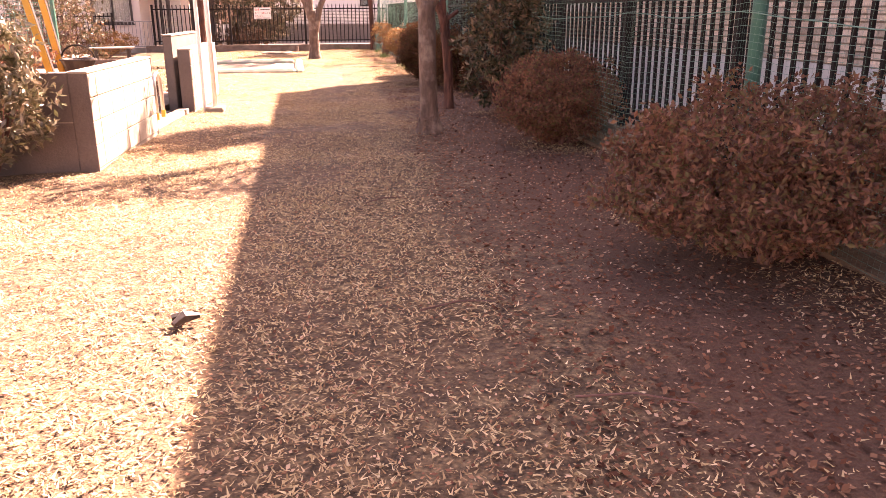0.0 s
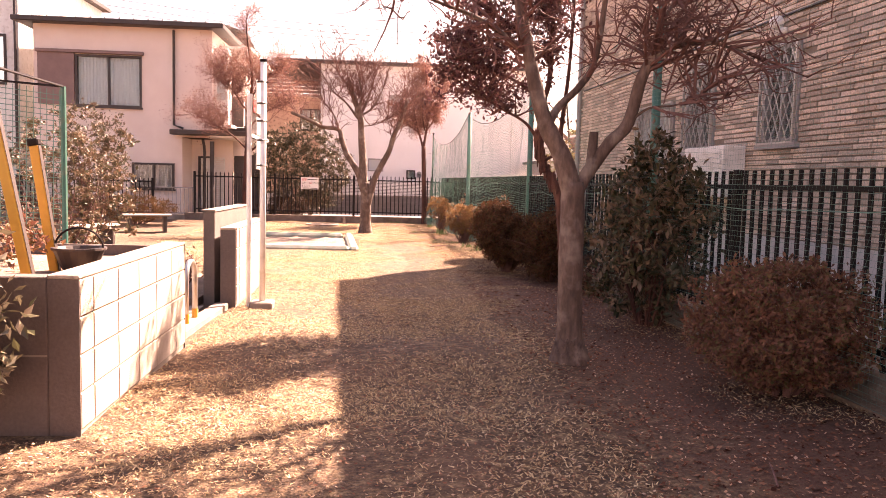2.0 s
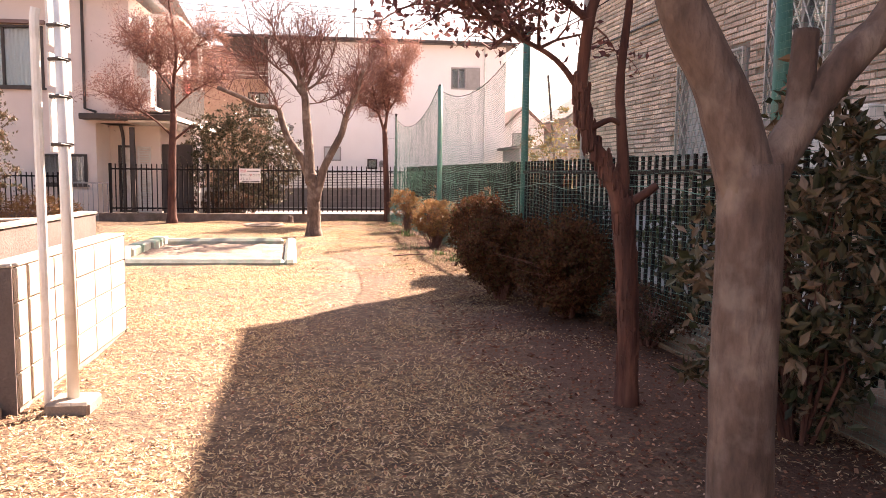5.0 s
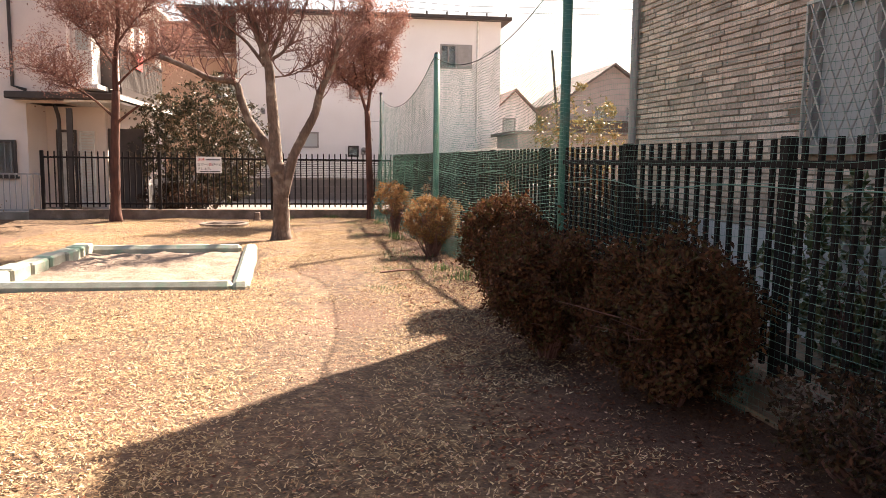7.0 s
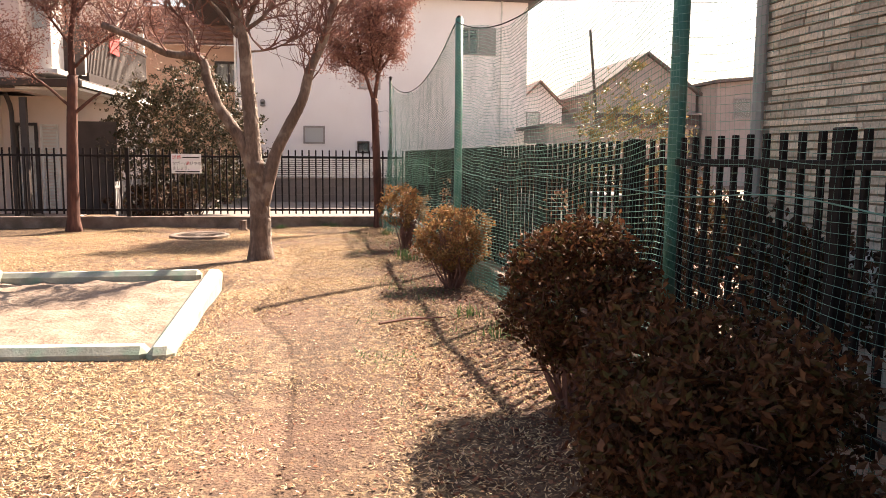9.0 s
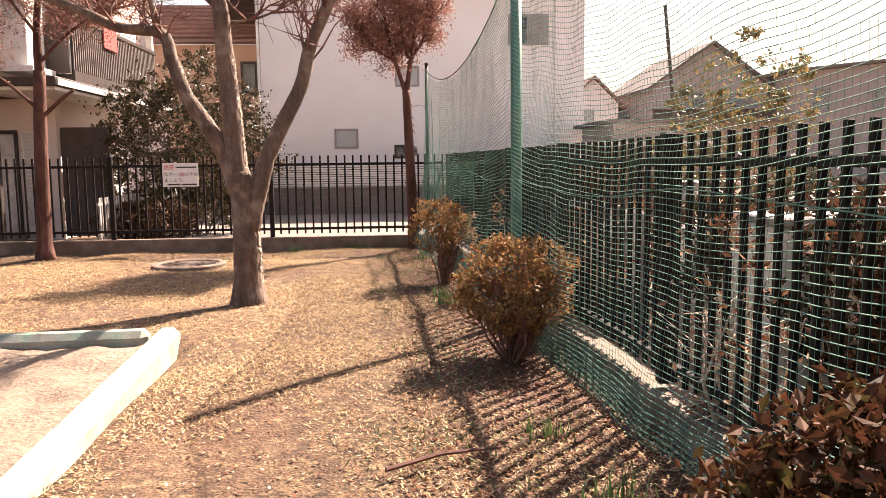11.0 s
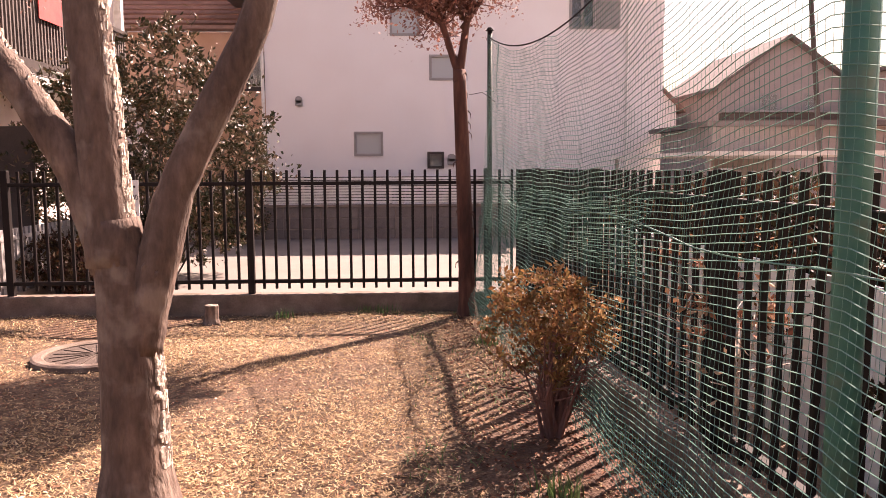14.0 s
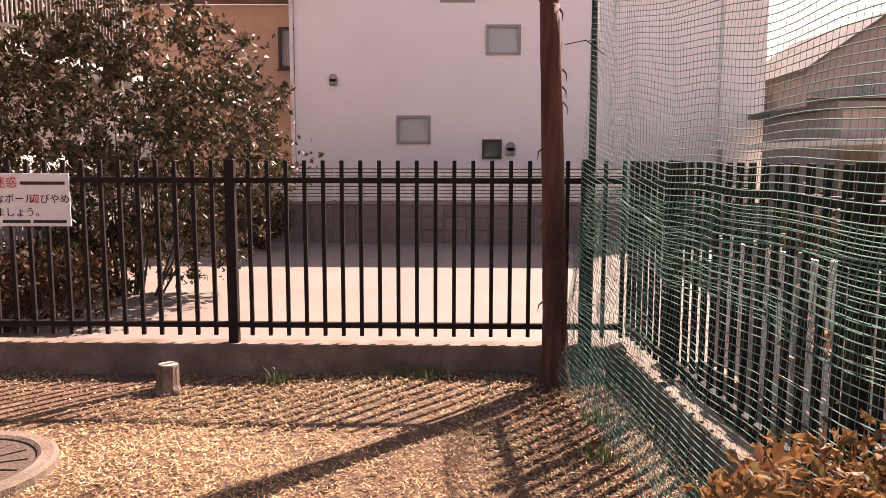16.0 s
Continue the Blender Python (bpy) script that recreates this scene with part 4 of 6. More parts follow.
def block_wall(name, place, turn, label, length, rows, thick, kind=""):
    """A wall of stacked blocks along the local x axis; the blocks' faces look to local -y and to both sides."""
    th = thing(name, place, turn, label, "wall", kind=kind)
    part("core", boxes((0.0, 0, -0.15, length, thick, rows * 0.197)), MORTAR, th)
    part("back", boxes((0.0, thick + 0.001, -0.15, length, thick + 0.012, rows * 0.197)), BLOCK, th)
    n = int(length / 0.395)
    rest = length - n * 0.395
    for row in range(rows):
        x = 0.0
        if rest > 0.15:
            shared("block", half_face, th, Matrix.Translation((0, 0, row * 0.197)))
            x = rest
        for col in range(n):
            shared("block", block_face, th, Matrix.Translation((x + col * 0.395, 0, row * 0.197)))
    # ends darker than the blocks: the shade on them is painted in
    part("end", boxes((-0.012, -0.012, -0.15, -0.001, thick + 0.012, rows * 0.197), (length + 0.001, -0.012, -0.15, length + 0.012, thick + 0.012, rows * 0.197)), SHADEDRENDER, th)
    part("cap", boxes((-0.014, -0.014, rows * 0.197 + 0.001, length + 0.014, thick + 0.014, rows * 0.197 + 0.022), bevel=0.005), BLOCK, th)
    return th


# long side towards the lawn (the blocks look to +x), and the plain end towards the street
block_wall("block_wall", (-1.415, 6.24, 0), 90.2, "low pale concrete block wall of a planter", 2.17, 4, 0.13)
endw = thing("garden_wall", (-2.6, 6.22, 0), 0, "plain grey rendered end wall of the planter, darkened by painted shade", "wall")
part("wall", boxes((-1.4, 0.0, -0.15, 1.04, 0.13, 0.80), bevel=0.006), SHADEDRENDER, endw)
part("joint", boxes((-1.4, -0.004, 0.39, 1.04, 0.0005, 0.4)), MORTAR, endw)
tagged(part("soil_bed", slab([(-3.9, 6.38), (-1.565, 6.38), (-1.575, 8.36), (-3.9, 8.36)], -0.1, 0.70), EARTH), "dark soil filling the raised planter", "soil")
tagged(part("garden_wall", boxes((-4.0, 8.362, -0.1, -1.575, 8.40, 0.78)), SHADEDRENDER), "grey rear wall of the raised planter", "wall")
block_wall("block_wall", (-1.37, 10.3, 0), 90.4, "low pale concrete block wall by the entrance", 2.2, 4, 0.13)
tall = thing("garden_wall", (-1.66, 11.4, 0), 0, "grey rendered wall behind the block wall, darkened by painted shade", "wall")
part("wall", boxes((-0.06, -0.95, -0.1, 0.055, 1.15, 0.965), bevel=0.006), SHADEDRENDER, tall)
part("coping", boxes((-0.07, -0.96, 0.967, 0.065, 1.16, 0.985)), CONCRETE, tall)
tagged(part("soil_bed", slab([(-3.0, 10.35), (-1.76, 10.35), (-1.76, 12.5), (-3.0, 12.5)], -0.1, 0.06), EARTH), "bed of bare soil and dead stems", "soil")
tagged(part("entrance_edge", slab([(-1.64, 8.42), (-1.5, 8.42), (-1.42, 10.25), (-1.56, 10.25)], -0.1, 0.035, 0.008), CONCRETE), "low concrete edging across the entrance", "edging", kind="structure")

# yellow posts leaning in the planter
def yellow_post(x, y, z0, z1, lean, label):
    th = thing("yellow_post", (x, y, z0), 0, label, "post", "yellow posts")
    h = z1 - z0
    sh = part("shaft", boxes((-0.028, -0.028, -0.2, 0.028, 0.028, h), bevel=0.006), YELLOW, th)
    sh.matrix_basis = Matrix.Rotation(lean, 4, "Y")
    cap = part("cap", boxes((-0.034, -0.034, h, 0.034, 0.034, h + 0.045), bevel=0.008), DARKFENCE, th, "black plastic cap")
    cap.matrix_basis = Matrix.Rotation(lean, 4, "Y")
    edge = part("edge", boxes((0.0285, -0.02, -0.2, 0.031, 0.02, h)), DARKTRIM, th)
    edge.matrix_basis = Matrix.Rotation(lean, 4, "Y")


yellow_post(-1.80, 6.6, 0.70, 1.87, -0.185, "tall yellow steel post with a black cap, leaning in the planter")
yellow_post(-1.95, 7.3, 0.70, 1.50, -0.14, "short yellow steel post with a black cap, leaning in the planter")

# bowl with a handle on the wall
th = thing("plant_basket", (-1.80, 7.3, 0.70), 0, "dark round plant bowl with a wire handle on the planter", "bowl")
bm = bmesh.new()
ring = []
for r, z in ((0.09, 0.0), (0.11, 0.03), (0.155, 0.14), (0.165, 0.14), (0.165, 0.155), (0.145, 0.155), (0.09, 0.05)):
    ring.append([bm.verts.new((r * math.cos(a), r * math.sin(a), z)) for a in [2 * math.pi * k / 20 for k in range(20)]])
for a, b in zip(ring, ring[1:]):
    for k in range(20):
        bm.faces.new((a[k], a[(k + 1) % 20], b[(k + 1) % 20], b[k]))
bm.faces.new(ring[0][::-1])
bm.faces.new(ring[-1])
part("bowl", bm, DARKTRIM, th)
part("handle", tubes(([(0.15 * math.cos(a), 0.0, 0.15 + 0.13 * math.sin(a)) for a in [math.pi * k / 12 for k in range(13)]], 0.007), sides=6), DARKFENCE, th)

# arched barrier between the two walls
th = thing("arched_barrier", (-1.56, 9.22, 0), 0, "arched steel bicycle barrier with yellow feet", "barrier")
arc = [(0, -0.16, -0.05), (0, -0.16, 0.42)] + [(0, -0.16 * math.cos(a), 0.42 + 0.15 * math.sin(a)) for a in [math.pi * k / 10 for k in range(1, 10)]] + [(0, 0.16, 0.42), (0, 0.16, -0.05)]
part("arch", tubes((arc, 0.024), sides=10), STEEL, th, smooth=True)
for s in (-1, 1):
    part("foot_band", tubes(([(0, 0.16 * s, 0), (0, 0.16 * s, 0.12)], 0.0255), sides=10), YELLOW, th, "yellow painted foot")

# white pole with clamps and small boards
th = thing("sign_pole", (-1.10, 10.40, 0), 0, "white steel pole with clamps and narrow boards seen from the side", "pole")
part("shaft", tubes(([(0, 0, 0), (0, 0, 2.52)], 0.032), sides=14), WHITEPAINT, th, smooth=True)
part("cap", tubes(([(0, 0, 2.52), (0, 0, 2.55)], 0.036), sides=14), DARKFENCE, th)
part("footing", boxes((-0.12, -0.12, -0.05, 0.12, 0.12, 0.035), bevel=0.015), CONCRETE, th)
for z in (1.46, 1.72, 1.92, 2.1, 2.32):
    part("clamp", tubes(([(-0.06, -0.01, z), (0.0, -0.042, z), (0.042, 0, z), (0.0, 0.042, z), (-0.06, 0.01, z)], 0.011), sides=6), DARKTRIM, th)
for z0, z1 in ((1.42, 1.74), (1.78, 1.96), (2.0, 2.34)):
    part("board", boxes((-0.075, 0.0, z0, -0.06, 0.34, z1), bevel=0.003), WHITEPAINT, th)
part("side_pipe", tubes(([(-0.15, 0.05, -0.04), (-0.15, 0.05, 2.15), (-0.14, 0.05, 2.2)], 0.026), sides=10), WHITEPAINT, th)

# second green net behind the planter
lverts, lfaces = [], []
def small_net(x0, x1, y, z0, top0, top1, pitch=0.05):
    def add(a, b, w):
        n0 = len(lverts)
        d = Vector(b) - Vector(a)
        s = Vector((0, 0, w)) if abs(d.x) > abs(d.z) else Vector((w, 0, 0))
        for p in (Vector(a) - s, Vector(a) + s, Vector(b) + s, Vector(b) - s):
            lverts.append(tuple(p))
        lfaces.append((n0, n0 + 1, n0 + 2, n0 + 3))
    nx = int((x1 - x0) / pitch)
    for i in range(nx + 1):
        u = i / nx
        x, t = x0 + (x1 - x0) * u, top0 + (top1 - top0) * u
        for k in range(10):
            za, zb = z0 + (t - z0) * k / 10, z0 + (t - z0) * (k + 1) / 10
            add((x, y + 0.05 * math.sin(x * 5 + za), za), (x, y + 0.05 * math.sin(x * 5 + zb), zb), 0.003)
    for j in range(int((top0 - z0) / pitch) + 1):
        for k in range(24):
            ua, ub = k / 24, (k + 1) / 24
            za, zb = [z0 + (top0 + (top1 - top0) * u - z0) * j * pitch / (top0 - z0) for u in (ua, ub)]
            xa, xb = x0 + (x1 - x0) * ua, x0 + (x1 - x0) * ub
            add((xa, y + 0.05 * math.sin(xa * 5 + za), za), (xb, y + 0.05 * math.sin(xb * 5 + zb), zb), 0.003)


small_net(-5.4, -2.55, 9.0, 0.15, 2.3, 2.02)
th = thing("green_net", (-2.55, 9.0, 0), 0, "green net on a rope behind the planter", "net")
raw("net", lverts, lfaces, NETGREEN, th).matrix_parent_inverse = th.matrix_basis.inverted()
part("post", tubes(([(0, 0, -0.05), (0, 0, 2.05)], 0.025)), GREENPAINT, th)
wpart("rope", tubes(([(-5.4, 9.0, 2.33), (-4.0, 9.0, 2.14), (-2.55, 9.0, 2.05), (-2.02, 6.62, 1.9)], 0.01), sides=5), DARKFENCE, th)

# benches on the lawn
def bench(x, y, turn, label):
    th = thing("bench", (x, y, 0), turn, label, "bench", "park benches")
    for k in range(3):
        part("plank", boxes((-0.55, -0.2 + k * 0.137, 0.36, 0.55, -0.2 + k * 0.137 + 0.125, 0.4), bevel=0.006), material("weathered_plank", [(0.3, 0.25, 0.2), (0.45, 0.4, 0.34)], stretch=(0.3, 4, 4)) if k == 0 else bpy.data.materials["weathered_plank"], th)
    for s in (-0.4, 0.4):
        part("leg", boxes((s - 0.04, -0.16, -0.06, s + 0.04, 0.16, 0.359), bevel=0.008), DARKTRIM, th)


bench(-5.45, 21.3, 20, "low wooden park bench on the lawn")
bench(-5.15, 16.9, 74, "low wooden park bench near the entrance")

# ---- sand pit ----
EDGE = material("green_worn_edge", [(0.20, 0.205, 0.165), (0.29, 0.295, 0.245), (0.38, 0.38, 0.33)], scale=4, bump=0.2, bump_scale=60, fine=0.08, spots=((0.16, 0.30, 0.22), 3.5, 0.8))
pit = thing("sand_pit", (-1.7, 19.0, 0), 0, "sunken sand pit with worn green-painted concrete edging", "sand pit")
def pit_edge(pts, w=0.19, top=0.055):
    for (xa, ya), (xb, yb) in zip(pts, pts[1:]):
        d = Vector((xb - xa, yb - ya, 0))
        n = Vector((-d.y, d.x, 0)).normalized() * w * 0.5
        a, b = Vector((xa, ya, 0)), Vector((xb, yb, 0))
        bm = slab([((a - n).x, (a - n).y), ((b - n).x, (b - n).y), ((b + n).x, (b + n).y), ((a + n).x, (a + n).y)], -0.32, top, 0.05)
        wpart("edging", bm, EDGE, pit)


pit_edge([(-3.05, 17.38), (-0.44, 17.3)])
pit_edge([(-0.35, 17.18), (-0.60, 21.05)])
pit_edge([(-0.73, 20.95), (-3.0, 20.85)])
for k in range(6):
    y = 17.5 + k * 0.56
    wpart("curb_block", slab([(-3.2 + 0.02 * k, y), (-2.95 + 0.02 * k, y), (-2.95 + 0.02 * k, y + 0.53), (-3.2 + 0.02 * k, y + 0.53)], -0.32, 0.09 + 0.012 * (k % 2), 0.025), EDGE, pit)
bm = bmesh.new()
nx, ny = 26, 40
g = [[bm.verts.new((-3.0 + 2.5 * i / nx, 17.3 + 3.65 * j / ny, -0.05 + 0.045 * noise.noise((i * 0.35, j * 0.3, 3)) + 0.02 * noise.noise((i * 0.9, j * 0.9, 8)))) for i in range(nx + 1)] for j in range(ny + 1)]
for a, b in zip(g, g[1:]):
    for k in range(nx):
        bm.faces.new((a[k], a[k + 1], b[k + 1], b[k]))
wpart("sand", bm, SAND, pit, "pale trampled sand", smooth=True)

# manhole ring and stump
th = thing("concrete_ring", (-1.55, 25.4, 0), 0, "round weathered concrete manhole ring in the lawn", "manhole")
bm = bmesh.new()
prof = [(0.40, -0.1), (0.50, -0.1), (0.50, 0.02), (0.48, 0.032), (0.42, 0.032), (0.40, 0.02)]
rings = [[bm.verts.new((r * math.cos(2 * math.pi * k / 32), r * math.sin(2 * math.pi * k / 32), z)) for r, z in prof] for k in range(32)]
for k in range(32):
    a, b = rings[k], rings[(k + 1) % 32]
    for i in range(6):
        bm.faces.new((a[i], b[i], b[(i + 1) % 6], a[(i + 1) % 6]))
part("ring", bm, KERB, th)
part("lid", tubes(([(0, 0, -0.05), (0, 0, 0.012)], 0.392), sides=32), material("rusty_lid", [(0.05, 0.032, 0.025), (0.10, 0.07, 0.055)], scale=6, bump=0.6, fine=0.2), th, "rusty iron lid")
for k in range(8):
    a = math.pi * k / 8
    part("rib", boxes((-0.36, -0.008, 0.0115, 0.36, 0.008, 0.019)), bpy.data.materials["rusty_lid"], th).matrix_basis = Matrix.Rotation(a, 4, "Z")
th = thing("tree_stump", (-1.0, 26.82, 0), 0, "small sawn grey tree stump by the kerb", "stump")
part("trunk", tubes(([(0, 0, -0.06), (0.0, 0, 0.02), (0.01, 0, 0.15)], [0.10, 0.075, 0.068]), sides=12), BARK, th)
part("cut", tubes(([(0.01, 0, 0.1505), (0.01, 0, 0.155)], 0.06), sides=12), BLOCK, th)
tagged(part("dark_scrap", tubes(([(-0.05, 2.62, 0.0), (-0.01, 2.66, 0.02), (0.05, 2.68, 0.015)], [0.015, 0.03, 0.012]), ([(-0.07, 2.68, 0.01), (0.0, 2.7, 0.02)], 0.016), sides=6), DARKTRIM), "dark shrivelled scrap lying on the lawn", "scrap")

# ---- notice on the back fence ----
sign = thing("notice_sign", (-2.09, 27.265, 1.22), 0, "white notice with red and black Japanese lettering", "sign")
part("board", boxes((-0.29, -0.006, -0.19, 0.27, 0.004, 0.185), bevel=0.002), material("sign_white", [(0.72, 0.7, 0.68), (0.8, 0.78, 0.76)], scale=3, bump=0.02, spots=((0.6, 0.55, 0.5), 5, 0.3)), sign)


def text_part(words, x, z, size, mat, parent):
    cu = bpy.data.curves.new("lettering", "FONT")
    cu.body, cu.size, cu.extrude, cu.align_x = words, size, 0.0008, "LEFT"
    tmp = bpy.data.objects.new("lettering", cu)
    scene.collection.objects.link(tmp)
    bpy.context.view_layer.update()
    me = bpy.data.meshes.new_from_object(tmp.evaluated_get(bpy.context.evaluated_depsgraph_get()))
    bpy.data.objects.remove(tmp)
    me.materials.clear()
    me.materials.append(mat)
    ob = new("lettering", me)
    ob.parent = parent
    ob.matrix_basis = pose(x, -0.0085, z, 90, 0, 0)
    return ob


text_part("迷惑", -0.27, 0.09, 0.085, SIGNRED, sign)
part("small_print", boxes((-0.08, -0.0085, 0.105, 0.24, -0.007, 0.128)), SIGNBLACK, sign)
text_part("なボール", -0.27, -0.02, 0.072, SIGNBLACK, sign)
text_part("遊", -0.015, -0.02, 0.072, SIGNRED, sign)
text_part("びやめ", 0.055, -0.02, 0.072, SIGNBLACK, sign)
text_part("ましょう。", -0.27, -0.115, 0.072, SIGNBLACK, sign)
for a, b in ((-0.22, -0.02), (0.0, 0.24)):
    part("small_print", boxes((a, -0.0085, -0.168, b, -0.007, -0.145)), SIGNBLACK, sign)
# ---- trees ----
def curve_pts(pts, n=5):
    """Points along a smooth line through pts."""
    p = [Vector(q) for q in pts]
    p = [p[0] * 2 - p[1]] + p + [p[-1] * 2 - p[-2]]
    out = []
    for i in range(1, len(p) - 2):
        for k in range(n):
            t = k / n
            out.append(0.5 * ((2 * p[i]) + (p[i + 1] - p[i - 1]) * t + (2 * p[i - 1] - 5 * p[i] + 4 * p[i + 1] - p[i + 2]) * t * t + (3 * p[i] - p[i - 1] - 3 * p[i + 1] + p[i + 2]) * t ** 3))
    out.append(p[-2])
    return out


def limb(bm, pts, r0, r1, sides=10, knobby=0.06, seed=0):
    q = curve_pts(pts)
    n = len(q) - 1
    rad = [(r0 + (r1 - r0) * (i / n) ** 0.8) * (1 + knobby * noise.noise((i * 0.9, seed, 0.3))) for i in range(n + 1)]
    tube(bm, q, rad, sides)
    return q


def sprout(bm, r, start, way, length, radius, depth, tips, spread=0.7, upward=0.25, sides=4, kids=(2, 4)):
    """A twig that bends and branches; gathers its points in tips."""
    pts, d, p = [start], way.normalized(), start
    n = 3 if depth else 4
    for i in range(n):
        d = (d + Vector((r.gauss(0, 0.22), r.gauss(0, 0.22), r.gauss(0, 0.18) + upward * 0.25))).normalized()
        p = p + d * length / n
        pts.append(p)
    tube(bm, pts, [radius * (1 - 0.7 * i / n) for i in range(n + 1)], sides, cap=False)
    tips.extend(pts[1:])
    if depth:
        for k in range(r.randint(*kids)):
            at = pts[r.randint(1, n)]
            side = Vector((r.gauss(0, 1), r.gauss(0, 1), r.gauss(0, 0.6) + upward)).normalized()
            sprout(bm, r, at, (d * (1 - spread) + side * spread), length * r.uniform(0.5, 0.8), radius * 0.55, depth - 1, tips, spread, upward, 3, kids)


def tree(name, place, label, bark, trunk, limbs, twig_from, twigs, twig_len, seed, leafmat=None, leaves=0, leaf_size=(0.02, 0.05), twigmat=None, depth=2, upward=0.25, root=1.5, crown_label="", leaf_spread=0.05, keep=None):
    """trunk: (points, r0, r1); limbs: list of the same; twig_from: indices of limbs that carry twigs (share of length from which they start)."""
    r = random.Random(seed)
    th = thing(name, place, 0, label, "tree")
    bm = bmesh.new()
    q = curve_pts(trunk[0])
    n = len(q) - 1
    rad = []
    for i, p in enumerate(q):
        flare = 1 + (root - 1) * max(0.0, 1 - p.z / 0.28) ** 2
        rad.append((trunk[1] + (trunk[2] - trunk[1]) * i / n) * flare * (1 + 0.05 * noise.noise((i * 0.8, seed, 0))))
    tube(bm, [q[0] - Vector((0, 0, 0.15))] + q, [rad[0] * 1.15] + rad, 14)
    part("trunk", bm, bark, th, smooth=True)
    tips, lines = [], []
    for k, (pts, r0, r1) in enumerate(limbs):
        bm = bmesh.new()
        lines.append(limb(bm, pts, r0, r1, 10, 0.08, seed + k))
        part("limb", bm, bark, th, smooth=True)
    bm = bmesh.new()
    for k in range(twigs):
        i, start = r.choice(twig_from)
        line = lines[i]
        j = r.randint(int(start * (len(line) - 1)), len(line) - 1)
        along = (line[min(j + 1, len(line) - 1)] - line[max(j - 1, 0)]).normalized()
        side = Vector((r.gauss(0, 1), r.gauss(0, 1), r.gauss(0, 0.5) + upward)).normalized()
        sprout(bm, r, line[j], along * 0.45 + side * 0.8, twig_len * r.uniform(0.5, 1.1), 0.015, depth, tips, upward=upward)
    part("branchwork", bm, twigmat or TWIG, th)["kind"] = "stuff"
    if leaves and leafmat:
        g = np.random.default_rng(seed)
        t = np.array([tuple(p) for p in tips])
        if keep:
            t = t[[keep(p) for p in t]]
        c = t[g.integers(0, len(t), leaves)] + g.normal(0, leaf_spread, (leaves, 3))
        v, f = leaf_cloud(c, g, leaf_size, 0.55)
        ob = raw("crown", v, f, leafmat, th, crown_label)
    return th


# forked grey tree beside the fence
tree("forked_tree", (1.60, 7.97, 0), "bare grey-barked tree with a forked trunk", BARK,
     ([(0, 0, 0), (-0.01, 0, 0.3), (-0.02, 0, 0.77), (-0.02, 0, 1.11), (-0.03, 0, 1.36)], 0.098, 0.090),
     [([(-0.03, 0, 1.28), (-0.12, 0, 1.55), (-0.25, 0, 1.78), (-0.34, 0, 2.06), (-0.41, 0.02, 2.37), (-0.5, 0.1, 2.9), (-0.58, 0.1, 3.5)], 0.086, 0.035),
      ([(0.0, 0, 1.28), (0.09, 0, 1.44), (0.24, -0.02, 1.66), (0.37, -0.03, 1.81), (0.45, -0.05, 2.14), (0.53, -0.08, 2.31)], 0.058, 0.042),
      ([(-0.23, 0.02, 1.78), (-0.15, 0.05, 1.92), (0.01, 0.08, 2.08), (0.13, 0.1, 2.28), (0.2, 0.12, 2.75), (0.25, 0.15, 3.2)], 0.036, 0.018),
      ([(0.10, -0.01, 1.44), (0.115, 0.0, 1.64), (0.12, 0.0, 1.74)], 0.042, 0.034),
      ([(0.53, -0.08, 2.29), (0.64, -0.12, 2.36), (0.85, -0.22, 2.40), (1.15, -0.3, 2.32)], 0.026, 0.007),
      ([(0.52, -0.08, 2.28), (0.60, -0.1, 2.6), (0.82, -0.15, 2.95)], 0.026, 0.008),
      ([(-0.4, 0.02, 2.3), (-0.75, -0.1, 2.5), (-1.1, -0.2, 2.6), (-1.4, -0.2, 2.7)], 0.026, 0.006),
      ([(-0.45, 0.05, 2.65), (-0.2, 0, 3.1), (0.1, 0.0, 3.4)], 0.03, 0.01),
      ([(0.36, -0.03, 1.80), (0.5, -0.1, 1.92), (0.7, -0.2, 1.95), (0.95, -0.25, 2.1)], 0.012, 0.004)],
     [(0, 0.55), (1, 0.85), (2, 0.5), (4, 0.15), (4, 0.3), (5, 0.3), (6, 0.25), (7, 0.3), (8, 0.3)], 150, 0.62, 11, None, 0, depth=2, root=1.6, upward=0.15)

